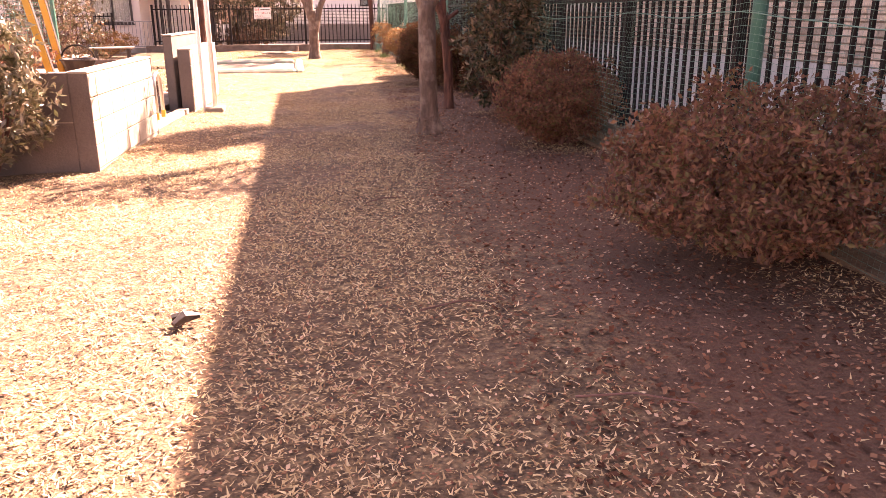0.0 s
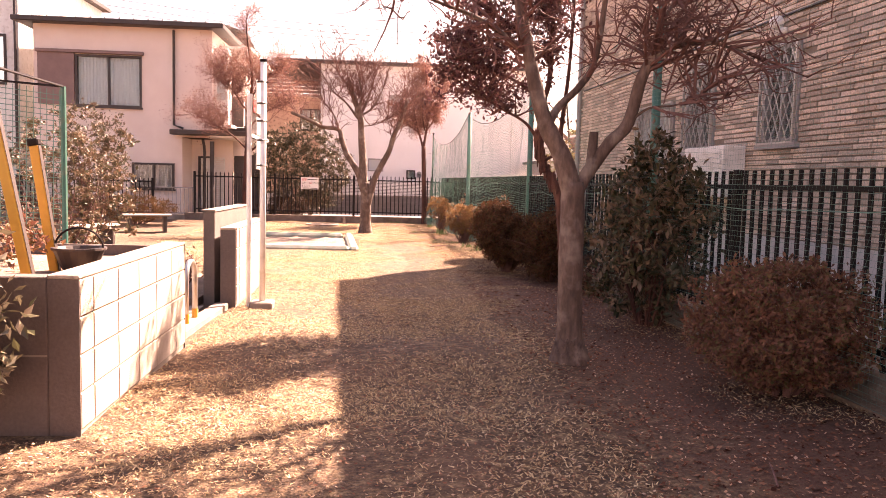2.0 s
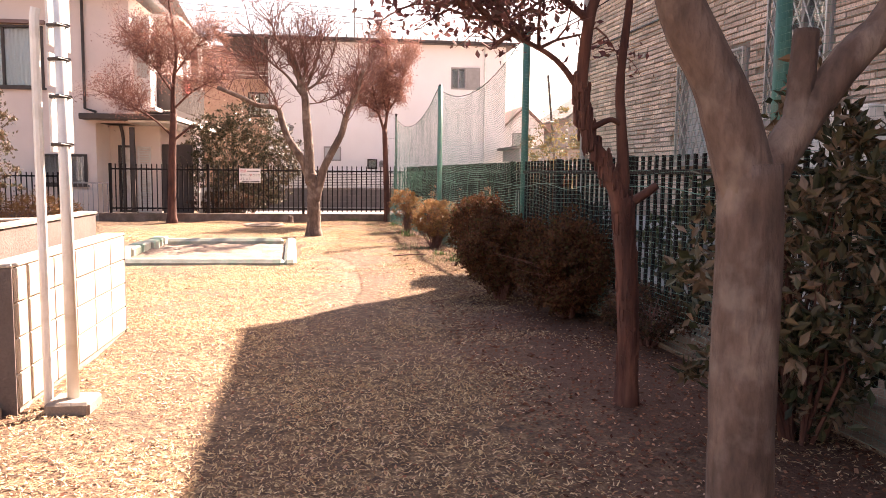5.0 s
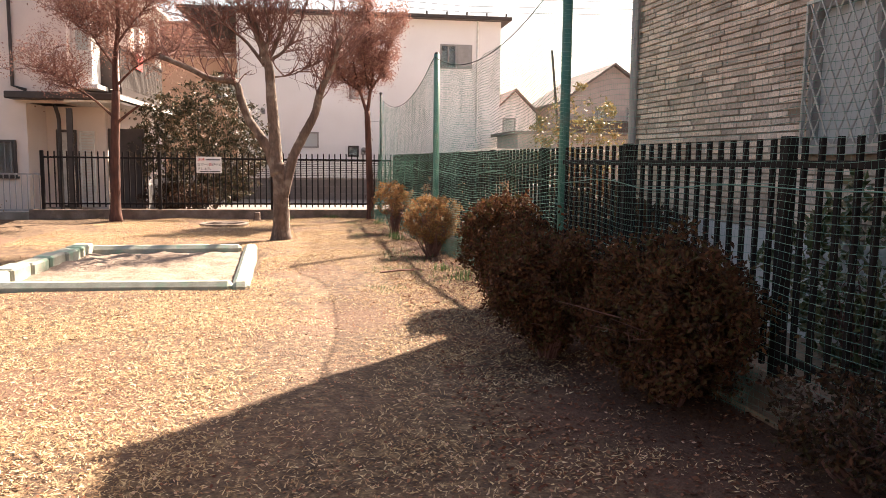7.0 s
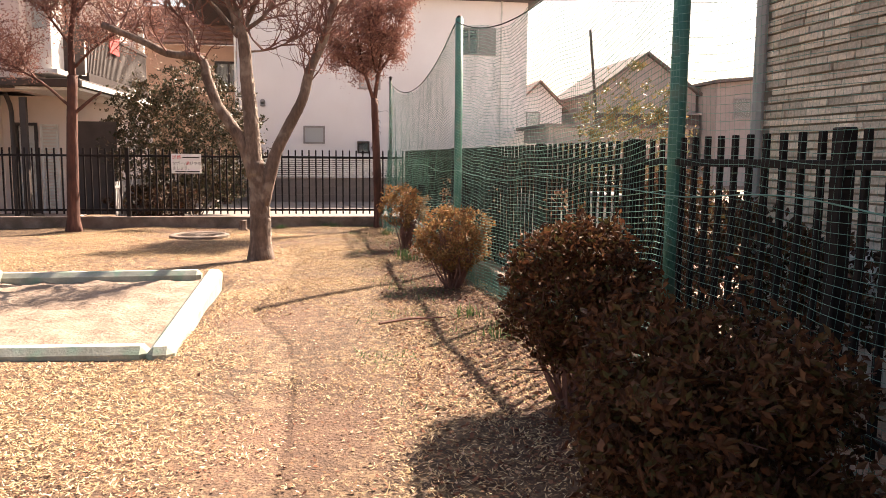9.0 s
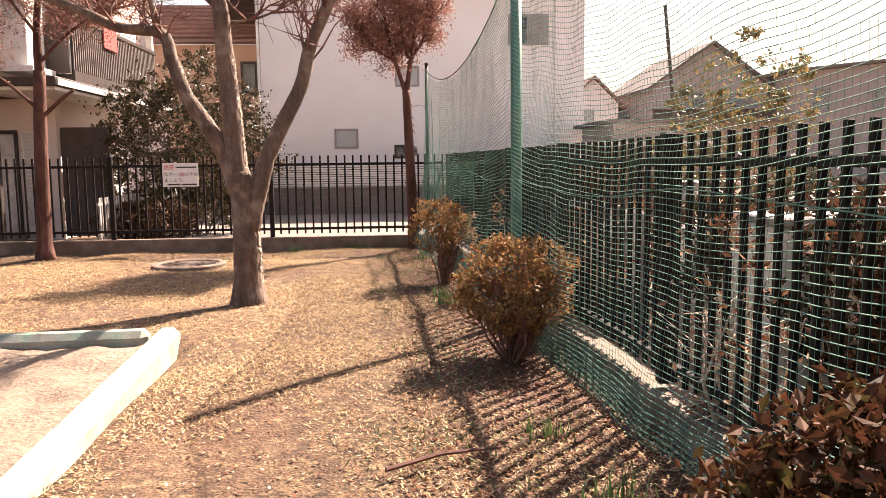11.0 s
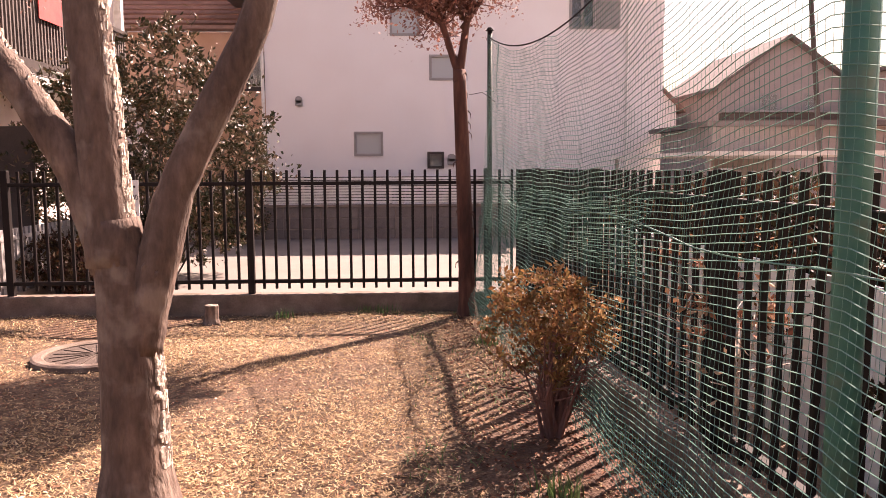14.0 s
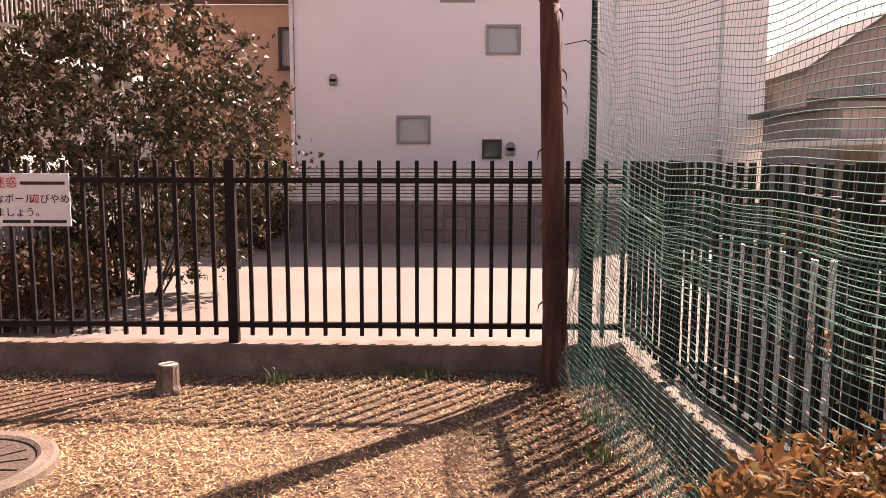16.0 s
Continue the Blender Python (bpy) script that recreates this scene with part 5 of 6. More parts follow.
# dark-leaved tree behind it
tree("dark_tree", (2.065, 10.2, 0), "twisted red-barked tree with dark reddish foliage", REDBARK,
     ([(0.03, 0, 0), (0.025, 0, 0.45), (-0.015, 0, 0.98), (-0.04, 0, 1.2)], 0.062, 0.060),
     [([(-0.04, 0, 1.12), (-0.09, 0, 1.28), (-0.16, 0, 1.41), (-0.235, 0, 1.52), (-0.29, 0, 1.68), (-0.30, 0, 1.86), (-0.265, 0, 2.2), (-0.21, 0, 2.45), (-0.2, 0, 3.1), (-0.25, 0, 3.9)], 0.056, 0.022),
      ([(-0.03, 0, 1.15), (-0.04, 0, 1.41), (-0.06, 0.0, 1.65), (-0.07, 0, 1.9), (0.0, 0.05, 2.5), (0.05, 0.1, 3.3)], 0.042, 0.016),
      ([(-0.29, 0, 1.78), (-0.45, 0.03, 1.98), (-0.7, 0.06, 2.12), (-1.0, 0.05, 2.3)], 0.022, 0.007),
      ([(-0.27, 0, 2.2), (-0.55, 0.05, 2.4), (-0.9, 0.1, 2.55), (-1.15, 0.1, 2.65)], 0.024, 0.007),
      ([(-0.2, 0, 2.6), (-0.5, 0.1, 2.9), (-0.9, 0.1, 3.15), (-1.2, 0.1, 3.3)], 0.024, 0.007),
      ([(-0.2, 0, 2.8), (-0.3, 0.0, 3.2), (-0.4, 0.1, 3.7)], 0.022, 0.007),
      ([(-0.26, -0.02, 1.58), (-0.14, -0.03, 1.64), (-0.07, -0.01, 1.62)], 0.018, 0.014),
      ([(0.0, 0, 1.16), (0.09, -0.02, 1.22), (0.16, -0.02, 1.27)], 0.03, 0.024)],
     [(0, 0.8), (2, 0.5), (3, 0.4), (4, 0.3), (5, 0.3)], 110, 0.42, 12, CEDAR, 11000, (0.03, 0.07), depth=2, root=1.25, crown_label="dark reddish clumps of foliage", leaf_spread=0.045)

# spreading bare tree by the sand pit
tree("bare_tree", (-0.22, 22.55, 0), "pruned bare tree with three spreading limbs", BARK,
     ([(0, 0, 0), (0.0, 0, 0.45), (-0.005, 0, 0.8), (-0.02, 0, 1.05), (-0.05, 0, 1.3)], 0.152, 0.11),
     [([(-0.06, 0, 1.08), (-0.12, 0, 1.28), (-0.22, 0, 1.55), (-0.38, 0, 1.82), (-0.53, 0, 2.05), (-0.65, 0, 2.38), (-0.74, 0, 2.65), (-1.15, -0.02, 2.71), (-1.45, -0.05, 2.85), (-1.95, -0.05, 3.05)], 0.10, 0.042),
      ([(-0.05, 0, 1.1), (-0.08, 0, 1.45), (-0.10, 0, 1.88), (-0.14, 0.0, 2.43), (-0.18, 0, 2.97), (-0.36, 0.0, 3.5), (-0.5, 0, 3.9)], 0.125, 0.058),
      ([(0.03, -0.01, 0.72), (0.09, -0.01, 0.95), (0.15, -0.01, 1.15), (0.23, 0, 1.43), (0.40, 0, 1.77), (0.60, 0, 2.16), (0.70, 0, 2.54), (0.90, 0, 2.98), (1.05, 0, 3.5)], 0.11, 0.052),
      ([(-0.26, 0, 2.95), (-0.08, 0.05, 3.25), (0.1, 0.05, 3.75), (0.2, 0.1, 4.2)], 0.05, 0.015),
      ([(-0.73, 0, 2.6), (-0.85, 0.0, 3.0), (-1.15, 0, 3.4), (-1.3, 0, 3.8)], 0.032, 0.01),
      ([(-0.27, 0, 3.0), (-0.15, -0.1, 3.5), (-0.25, -0.2, 4.1)], 0.038, 0.012),
      ([(-0.24, 0, 2.95), (-0.55, 0.1, 3.35), (-0.95, 0.15, 3.7), (-1.3, 0.2, 4.3)], 0.036, 0.01),
      ([(-0.22, 0, 3.0), (0.1, -0.1, 3.2), (0.35, -0.15, 3.6), (0.55, -0.15, 4.3)], 0.036, 0.01),
      ([(-0.3, 0, 3.1), (-0.35, 0.15, 3.6), (-0.75, 0.25, 4.1), (-0.9, 0.3, 4.6)], 0.03, 0.01),
      ([(-0.2, 0, 2.75), (0.15, 0.05, 2.8), (0.45, 0.05, 2.92), (0.8, 0.05, 3.1)], 0.018, 0.006)],
     [(0, 0.6), (1, 0.72), (2, 0.68), (3, 0.35), (4, 0.3), (5, 0.35), (6, 0.3), (7, 0.3), (8, 0.3), (9, 0.3)], 210, 0.8, 13, None, 0, depth=2, upward=0.45, root=1.25)
knot_tree = [o for o in scene.objects if o.name == "bare_tree"][0]
knot = bmesh.new()
tube(knot, [(0.13 + 0.03 * math.cos(a), -0.088 + 0.004 * math.sin(2 * a), 1.08 + 0.036 * math.sin(a)) for a in [2 * math.pi * k / 12 for k in range(13)]], 0.011, 6)
part("knot", knot, BARK, knot_tree, "dark knot hole on the limb", smooth=True)
part("knot_hole", tubes(([(0.13, -0.07, 1.08), (0.13, -0.091, 1.08)], 0.026), sides=10), DARKTRIM, knot_tree)

def loose_bark(th, line, radius, n, facing, seed, reach, mat=None, long=1.0):
    """Curled flakes of pale bark on one side of a trunk or limb."""
    r = random.Random(seed)
    q = curve_pts(line, 6)
    bm = bmesh.new()
    for k in range(n):
        u = r.uniform(0.02, 0.98) * (len(q) - 1)
        i = int(u)
        p = q[i].lerp(q[min(i + 1, len(q) - 1)], u - i)
        rad = radius[0] + (radius[1] - radius[0]) * u / (len(q) - 1)
        a = facing + reach * r.uniform(-1, 1)
        out, side = Vector((math.cos(a), math.sin(a), 0)), Vector((-math.sin(a), math.cos(a), 0))
        h, w, t = r.uniform(0.010, 0.032) * long, r.uniform(0.006, 0.016), r.uniform(0.004, 0.011)
        c = p + out * rad * 0.98
        ring = [(-w, -h * r.uniform(0.6, 1)), (w * r.uniform(0.5, 1), -h), (w, h * r.uniform(0.4, 1)), (0, h), (-w * r.uniform(0.5, 1.1), h * 0.6)]
        inner = [bm.verts.new(c + side * x * 1.3 + Vector((0, 0, z * 1.2)) - out * 0.006) for x, z in ring]
        outer = [bm.verts.new(c + side * x + Vector((0, 0, z)) + out * (t * r.uniform(0.5, 1.2))) for x, z in ring]
        bm.faces.new(outer)
        for m in range(5):
            bm.faces.new((inner[m], inner[(m + 1) % 5], outer[(m + 1) % 5], outer[m]))
    bmesh.ops.recalc_face_normals(bm, faces=bm.faces)
    part("loose_bark", bm, mat or PALEBARK, th, "flaking bark")["kind"] = "stuff"


loose_bark(knot_tree, [(0, 0, 0.05), (0, 0, 0.45), (-0.01, 0, 0.8)], (0.15, 0.135), 170, 0.15, 81, 0.55)
loose_bark(knot_tree, [(-0.05, 0, 1.05), (-0.08, 0, 1.45), (-0.10, 0, 1.88), (-0.14, 0.0, 2.43)], (0.115, 0.085), 230, 0.1, 82, 0.6)
loose_bark(knot_tree, [(-0.12, 0, 1.35), (-0.22, 0, 1.55), (-0.38, 0, 1.82), (-0.53, 0, 2.05), (-0.65, 0, 2.38)], (0.085, 0.06), 150, 0.1, 83, 0.6)
grey_tree = [o for o in scene.objects if o.name == "forked_tree"][0]
loose_bark(grey_tree, [(0, 0, 0.02), (0, 0, 0.06), (-0.01, 0, 0.16)], (0.145, 0.115), 60, -2.0, 85, 1.1, BARK)
dark_tree = [o for o in scene.objects if o.name == "dark_tree"][0]
loose_bark(dark_tree, [(0.028, 0, 0.1), (0.025, 0, 0.45), (-0.015, 0, 0.98), (-0.04, 0, 1.2)], (0.058, 0.058), 150, -1.6, 86, 2.2, REDBARK, 2.6)
loose_bark(dark_tree, [(-0.09, 0, 1.28), (-0.16, 0, 1.41), (-0.235, 0, 1.52), (-0.29, 0, 1.68), (-0.30, 0, 1.86)], (0.05, 0.045), 80, -1.6, 87, 2.2, REDBARK, 2.2)

# slim red-leaved tree in the corner
tree("red_tree", (1.60, 27.0, 0), "slim tree with peeling red bark and a reddish crown", REDBARK,
     ([(0, 0, 0), (-0.02, 0, 0.8), (-0.05, 0, 1.7), (-0.08, 0, 2.5)], 0.088, 0.065),
     [([(-0.08, 0, 2.45), (-0.2, 0, 2.8), (-0.32, 0, 3.2), (-0.45, 0, 4.0), (-0.5, 0, 4.8)], 0.045, 0.012),
      ([(-0.08, 0, 2.45), (-0.02, 0, 2.85), (0.05, 0.0, 3.4), (0.0, 0, 4.2), (-0.1, 0, 5.1)], 0.05, 0.012),
      ([(-0.05, 0, 2.9), (0.2, 0, 3.3), (0.4, 0.0, 3.9), (0.5, 0, 4.5)], 0.03, 0.01),
      ([(-0.25, 0, 2.95), (-0.6, 0.1, 3.2), (-0.85, 0.1, 3.6)], 0.025, 0.008),
      ([(-0.05, 0, 3.0), (-0.15, -0.35, 3.4), (-0.2, -0.5, 4.0)], 0.025, 0.008)],
     [(0, 0.3), (1, 0.35), (2, 0.3), (3, 0.3), (4, 0.3)], 110, 0.42, 14, REDLEAF, 32000, (0.025, 0.06), depth=2, upward=0.35, root=1.25, crown_label="reddish brown leaf clumps", leaf_spread=0.07)
# strips of bark that hang loose
r = random.Random(5)
th = [o for o in scene.objects if o.name.startswith("red_tree")][0]
for k in range(26):
    z, a = r.uniform(0.5, 2.5), r.uniform(0, 6.28)
    x0 = -0.08 * z / 2.5 + 0.078 * math.cos(a)
    y0 = 0.078 * math.sin(a)
    part("bark_strip", tubes(([(x0 * 0.9, y0 * 0.9, z), (x0 + 0.025 * math.cos(a), y0 + 0.025 * math.sin(a), z - 0.03), (x0 + 0.03 * math.cos(a), y0 + 0.03 * math.sin(a), z - 0.08)], [0.008, 0.006, 0.002]), sides=4), REDBARK, th)

tree("red_tree", (-4.05, 26.75, 0), "young tree with red-brown bark and sparse red leaves", REDBARK,
     ([(0, 0, 0), (0.02, 0, 0.9), (0.05, 0, 1.8), (0.1, 0, 2.8)], 0.115, 0.085),
     [([(0.1, 0, 2.7), (0.1, 0, 3.4), (0.2, 0, 4.4), (0.05, 0, 5.6), (0.0, 0, 6.3)], 0.075, 0.012),
      ([(0.08, 0, 2.2), (-0.4, -0.05, 2.65), (-0.9, -0.1, 2.95), (-1.35, -0.1, 3.3)], 0.03, 0.008),
      ([(0.08, 0, 2.1), (0.45, -0.05, 2.4), (0.6, -0.05, 2.5)], 0.035, 0.02),
      ([(0.1, 0, 2.9), (0.5, 0.0, 3.3), (1.0, -0.05, 3.6), (1.7, -0.05, 3.8)], 0.03, 0.008),
      ([(0.12, 0, 3.3), (-0.3, 0, 3.9), (-0.7, 0.0, 4.5)], 0.03, 0.008),
      ([(0.15, 0, 3.8), (0.6, 0, 4.4), (1.1, 0, 4.9)], 0.03, 0.008)],
     [(0, 0.35), (1, 0.4), (3, 0.3), (4, 0.2), (5, 0.2)], 170, 0.75, 15, REDLEAF, 26000, (0.025, 0.06), depth=2, upward=0.3, root=1.3, crown_label="sparse red leaves", leaf_spread=0.11)


# ---- bushes ----
def bush(name, place, size, label, mat, leaves, leaf=(0.025, 0.05), seed=1, stems=14, flat=0.25, lumps=0.38, gap=0.0, aspect=0.5, stem_height=0.5, group="", bare=0.15, stemmat=None, tufts=0.7):
    """A bush of many small leaves on stems. size: half width, half depth, height."""
    g = np.random.default_rng(seed)
    rr = random.Random(seed)
    th = thing(name, place, 0, label, "bush", group)
    bm = bmesh.new()
    for k in range(stems):
        a = rr.uniform(0, 2 * math.pi)
        u = rr.uniform(0.2, 0.9)
        e = Vector((math.cos(a) * size[0] * u * 0.85, math.sin(a) * size[1] * u * 0.85, size[2] * rr.uniform(0.55, 0.95) * (1 - 0.35 * u)))
        s = Vector((e.x * 0.25, e.y * 0.25, -0.04))
        mid = (s + e) / 2 + Vector((rr.gauss(0, 0.05), rr.gauss(0, 0.05), 0.0))
        tube(bm, [s, mid, e], [0.014, 0.009, 0.003], 5)
        for j in range(3):
            b0 = s.lerp(e, rr.uniform(0.3, 0.9))
            tube(bm, [b0, b0 + Vector((rr.gauss(0, 0.15), rr.gauss(0, 0.15), rr.uniform(0.02, 0.2)))], [0.005, 0.002], 3)
    part("stem_tangle", bm, stemmat or TWIG, th)["kind"] = "stuff"
    n = leaves
    d = g.normal(size=(n * 2, 3))
    d /= np.linalg.norm(d, axis=1)[:, None]
    rad = g.uniform(0, 1, n * 2) ** 0.33
    rad = np.where(g.uniform(size=n * 2) < 0.6, 1 - 0.22 * g.uniform(size=n * 2) ** 1.5, rad)
    off = seed * 3.7
    lump = np.array([1 + lumps * (noise.noise((v[0] * 2.2 + off, v[1] * 2.2, v[2] * 2.2)) + 0.6 * noise.noise((v[0] * 5.5, v[1] * 5.5 + off, v[2] * 5.5))) for v in d])
    p = d * (rad * lump)[:, None]
    # most leaves sit in small tufts at the twig ends
    heads = p[g.integers(0, len(p), max(8, n // 38))]
    tufted = g.uniform(size=len(p)) < tufts
    p = np.where(tufted[:, None], heads[g.integers(0, len(heads), len(p))] + g.normal(0, 0.055, p.shape) * np.array([0.6 / size[0], 0.6 / size[1], 0.9 / size[2]]), p)
    z = (p[:, 2] * 0.5 + 0.5)
    wide = np.where(z < flat, 0.72 + 0.28 * z / flat, 1.0)
    pts = np.stack([p[:, 0] * size[0] * wide, p[:, 1] * size[1] * wide, bare * size[2] * 0.4 + z * size[2] * (1 - bare * 0.4)], 1)
    pts = pts[pts[:, 2] > 0.02]
    if gap:
        pts = pts[[noise.noise((q[0] * 5 + off, q[1] * 5, q[2] * 5)) > gap - 0.6 for q in pts]]
    pts = pts[:n]
    v, f = leaf_cloud(pts, g, leaf, aspect)
    raw("foliage", v, f, mat, th)
    return th


bush("azalea_bush", (2.98, 3.25, 0), (0.88, 0.75, 0.86), "clipped reddish brown azalea bush in winter leaf", AZALEA, 30000, (0.024, 0.048), 21, 30)
bush("azalea_bush", (2.80, 7.05, 0), (0.60, 0.54, 0.84), "rounded reddish brown azalea bush beside the fence", AZALEA, 24000, (0.024, 0.048), 22, 26)
bush("broadleaf_shrub", (2.76, 9.5, 0), (0.60, 0.52, 1.72), "tall dark green broad-leaved shrub against the fence", EVERGREEN, 6500, (0.06, 0.11), 23, 26, lumps=0.5, aspect=0.42, gap=0.35, flat=0.1, stemmat=REDBARK)
bush("clipped_hedge", (2.14, 14.15, 0), (0.43, 0.48, 0.86), "rounded dark clipped hedge bush", BROWNHEDGE, 22000, (0.024, 0.048), 24, 30, group="hedge row", gap=0.3, lumps=0.55)
bush("clipped_hedge", (2.56, 13.0, 0), (0.44, 0.55, 0.88), "wide dark clipped hedge bush", BROWNHEDGE, 25000, (0.024, 0.048), 25, 34, group="hedge row", gap=0.3, lumps=0.55)
bush("clipped_hedge", (2.19, 15.82, 0), (0.36, 0.38, 1.06), "brown-leaved clipped bush by the net", BROWNHEDGE, 15000, (0.024, 0.05), 26, 26, group="hedge row", gap=0.3, bare=0.5)
bush("yellow_bush", (2.1, 20.0, 0), (0.40, 0.45, 0.84), "golden brown bush growing through the net", YELLOWHEDGE, 8500, (0.022, 0.05), 27, 34, group="hedge row", gap=0.45, bare=0.4)
bush("yellow_bush", (1.83, 23.4, 0), (0.36, 0.37, 0.95), "small orange-leaved bush beside the net", YELLOWHEDGE, 3800, (0.025, 0.055), 28, 26, group="hedge row", gap=0.45, bare=0.9)
bush("broadleaf_shrub", (-2.2, 5.88, 0), (0.56, 0.32, 1.33), "glossy green shrub in front of the planter", PALELEAF, 6000, (0.05, 0.095), 29, 24, lumps=0.45, aspect=0.4, gap=0.3)
bush("camellia_tree", (-2.72, 30.2, 0), (1.85, 1.0, 3.25), "large glossy evergreen bush behind the fence", EVERGREEN, 27000, (0.06, 0.11), 30, 26, lumps=0.4, aspect=0.45, gap=0.25, flat=0.35, bare=0.2, stemmat=DARKTRIM)
bush("broadleaf_shrub", (-7.2, 22.6, 0), (0.95, 0.8, 3.05), "tall pale-leaved shrub in the park", leaf_material("pale_shrub_leaves", [(0.05, 0.05, 0.025), (0.10, 0.08, 0.045), (0.17, 0.115, 0.075), (0.13, 0.07, 0.045)], rough=0.5, spec=0.25), 7000, (0.06, 0.11), 31, 22, lumps=0.4, gap=0.3)
bush("low_bush", (-6.55, 24.1, 0), (1.05, 0.7, 0.78), "low dry brownish bush near the railing", YELLOWHEDGE, 7000, (0.03, 0.06), 32, 22, gap=0.2)
bush("low_bush", (-9.0, 24.6, 0), (1.3, 0.7, 0.7), "low dry bush by the far fence", AZALEA, 5000, (0.03, 0.06), 33, 18)
bush("yellow_shrub", (5.6, 24.0, 0), (0.95, 0.8, 2.75), "yellow-green shrub in the neighbouring lot", leaf_material("yellowgreen_leaves", [(0.09, 0.09, 0.035), (0.17, 0.15, 0.06), (0.27, 0.19, 0.085), (0.10, 0.085, 0.04)], rough=0.5), 4200, (0.05, 0.10), 34, 34, lumps=0.5, gap=0.5, bare=0.5)
bush("climbing_shrub", (-4.0, 12.5, 0), (1.0, 0.5, 2.0), "leafy shrub tangled behind the net", bpy.data.materials["pale_shrub_leaves"], 4000, (0.04, 0.08), 35, 22, lumps=0.4, gap=0.3)
bush("dry_weeds", (-2.2, 11.3, 0.06), (0.45, 0.7, 0.42), "dead stems and weeds in the bed", AZALEA, 500, (0.02, 0.05), 36, 30, gap=0.3)
bush("planter_shrub", (-2.6, 7.2, 0.70), (0.6, 0.7, 0.32), "low withered plants in the planter", AZALEA, 1800, (0.03, 0.06), 37, 18, gap=0.3)
bush("fence_shrub", (4.1, 13.4, 0), (0.55, 0.8, 1.15), "dark shrub behind the fence", GLAZED, 3000, (0.06, 0.10), 38, 14, gap=0.3)
bush("dark_shrub", (-3.0, 28.5, 0), (0.9, 0.5, 0.75), "dark undergrowth behind the park fence", DARKHEDGE, 5000, (0.04, 0.08), 48, 20, gap=0.25)
bush("dark_shrub", (-2.45, 34.5, 0), (0.6, 0.45, 1.0), "dark rounded shrub beside the parking area", EVERGREEN, 6000, (0.04, 0.08), 49, 18)
bush("low_bush", (2.85, 11.75, 0), (0.35, 0.55, 0.42), "low tangled bush at the foot of the fence", DARKHEDGE, 4500, (0.022, 0.045), 46, 24, gap=0.35)
bush("low_bush", (2.95, 10.2, 0), (0.3, 0.5, 0.4), "low tangled bush at the foot of the fence", DARKHEDGE, 3500, (0.022, 0.045), 47, 20, gap=0.35)
for k, (x, y, h) in enumerate([(3.9, 18.6, 1.25), (4.0, 20.0, 1.35), (3.6, 22.3, 1.3), (3.5, 24.4, 1.2), (3.4, 26.6, 1.3), (4.3, 26.0, 1.45)]):
    bush("wild_shrub", (x, y, 0), (0.55, 0.85, h), "dense dark shrub growing behind the fence", EVERGREEN if k % 2 else DARKHEDGE, 3600, (0.04, 0.08), 70 + k, 24, gap=0.3, lumps=0.45)
bush("wild_hedge", (3.35, 24.6, 0), (0.35, 2.9, 1.42), "long dark overgrown hedge behind the board fence", DARKHEDGE, 16000, (0.05, 0.09), 88, 40, lumps=0.2, tufts=0.3)
bush("wild_hedge", (3.75, 18.5, 0), (0.35, 3.2, 1.15), "long dark overgrown hedge behind the side fence", DARKHEDGE, 14000, (0.05, 0.09), 89, 60, lumps=0.3, tufts=0.4)
for k, y in enumerate((21.2, 23.6, 25.6)):
    bush("wild_shrub", (3.2 + 0.25 * k, y, 0), (0.5, 0.8, 1.0 + 0.12 * k), "tangled wild shrub behind the fence", AZALEA if k != 1 else YELLOWHEDGE, 2200, (0.03, 0.07), 40 + k, 34, gap=0.45, lumps=0.4)

for k, (x, y, h) in enumerate([(2.85, 18.2, 1.2), (2.75, 20.6, 1.35), (2.6, 22.9, 1.25), (2.55, 24.8, 1.1)]):
    bush("bramble", (x, y, 0), (0.25, 0.8, h), "bare pale bramble stems behind the fence", FALLEN, 420, (0.03, 0.07), 110 + k, 34, gap=0.3, stemmat=PALEBARK)

# tufts of green narrow leaves
def tuft(x, y, n, h, label, seed):
    g = random.Random(seed)
    verts, faces = [], []
    for k in range(n):
        a, lean = g.uniform(0, 6.28), g.uniform(0.1, 0.55)
        px, py = x + g.gauss(0, 0.06), y + g.gauss(0, 0.05)
        L, w = h * g.uniform(0.6, 1.1), 0.006
        i0 = len(verts)
        for s in range(4):
            u = s / 3
            cx, cy, cz = px + math.cos(a) * L * lean * u * u, py + math.sin(a) * L * lean * u * u, L * u * (1 - 0.2 * u) - 0.02
            verts += [(cx - w * (1 - u) * math.sin(a), cy + w * (1 - u) * math.cos(a), cz), (cx + w * (1 - u * 0.98) * math.sin(a), cy - w * (1 - u) * math.cos(a), cz)]
        for s in range(3):
            faces.append((i0 + 2 * s, i0 + 2 * s + 1, i0 + 2 * s + 3, i0 + 2 * s + 2))
    tagged(raw("grass_tuft", verts, faces, GREENBLADE), label, "plant", "green tufts")


for k, (x, y, n, h) in enumerate([(1.78, 22.0, 60, 0.24), (1.72, 22.5, 50, 0.2), (0.72, 27.1, 50, 0.16), (0.55, 27.1, 30, 0.14), (-0.3, 27.0, 30, 0.14), (2.15, 17.6, 40, 0.2), (2.0, 18.4, 30, 0.16), (1.75, 26.3, 40, 0.12), (1.7, 25.7, 40, 0.12)]):
    tuft(x, y, n, h, "tuft of narrow green leaves in the lawn", 60 + k)

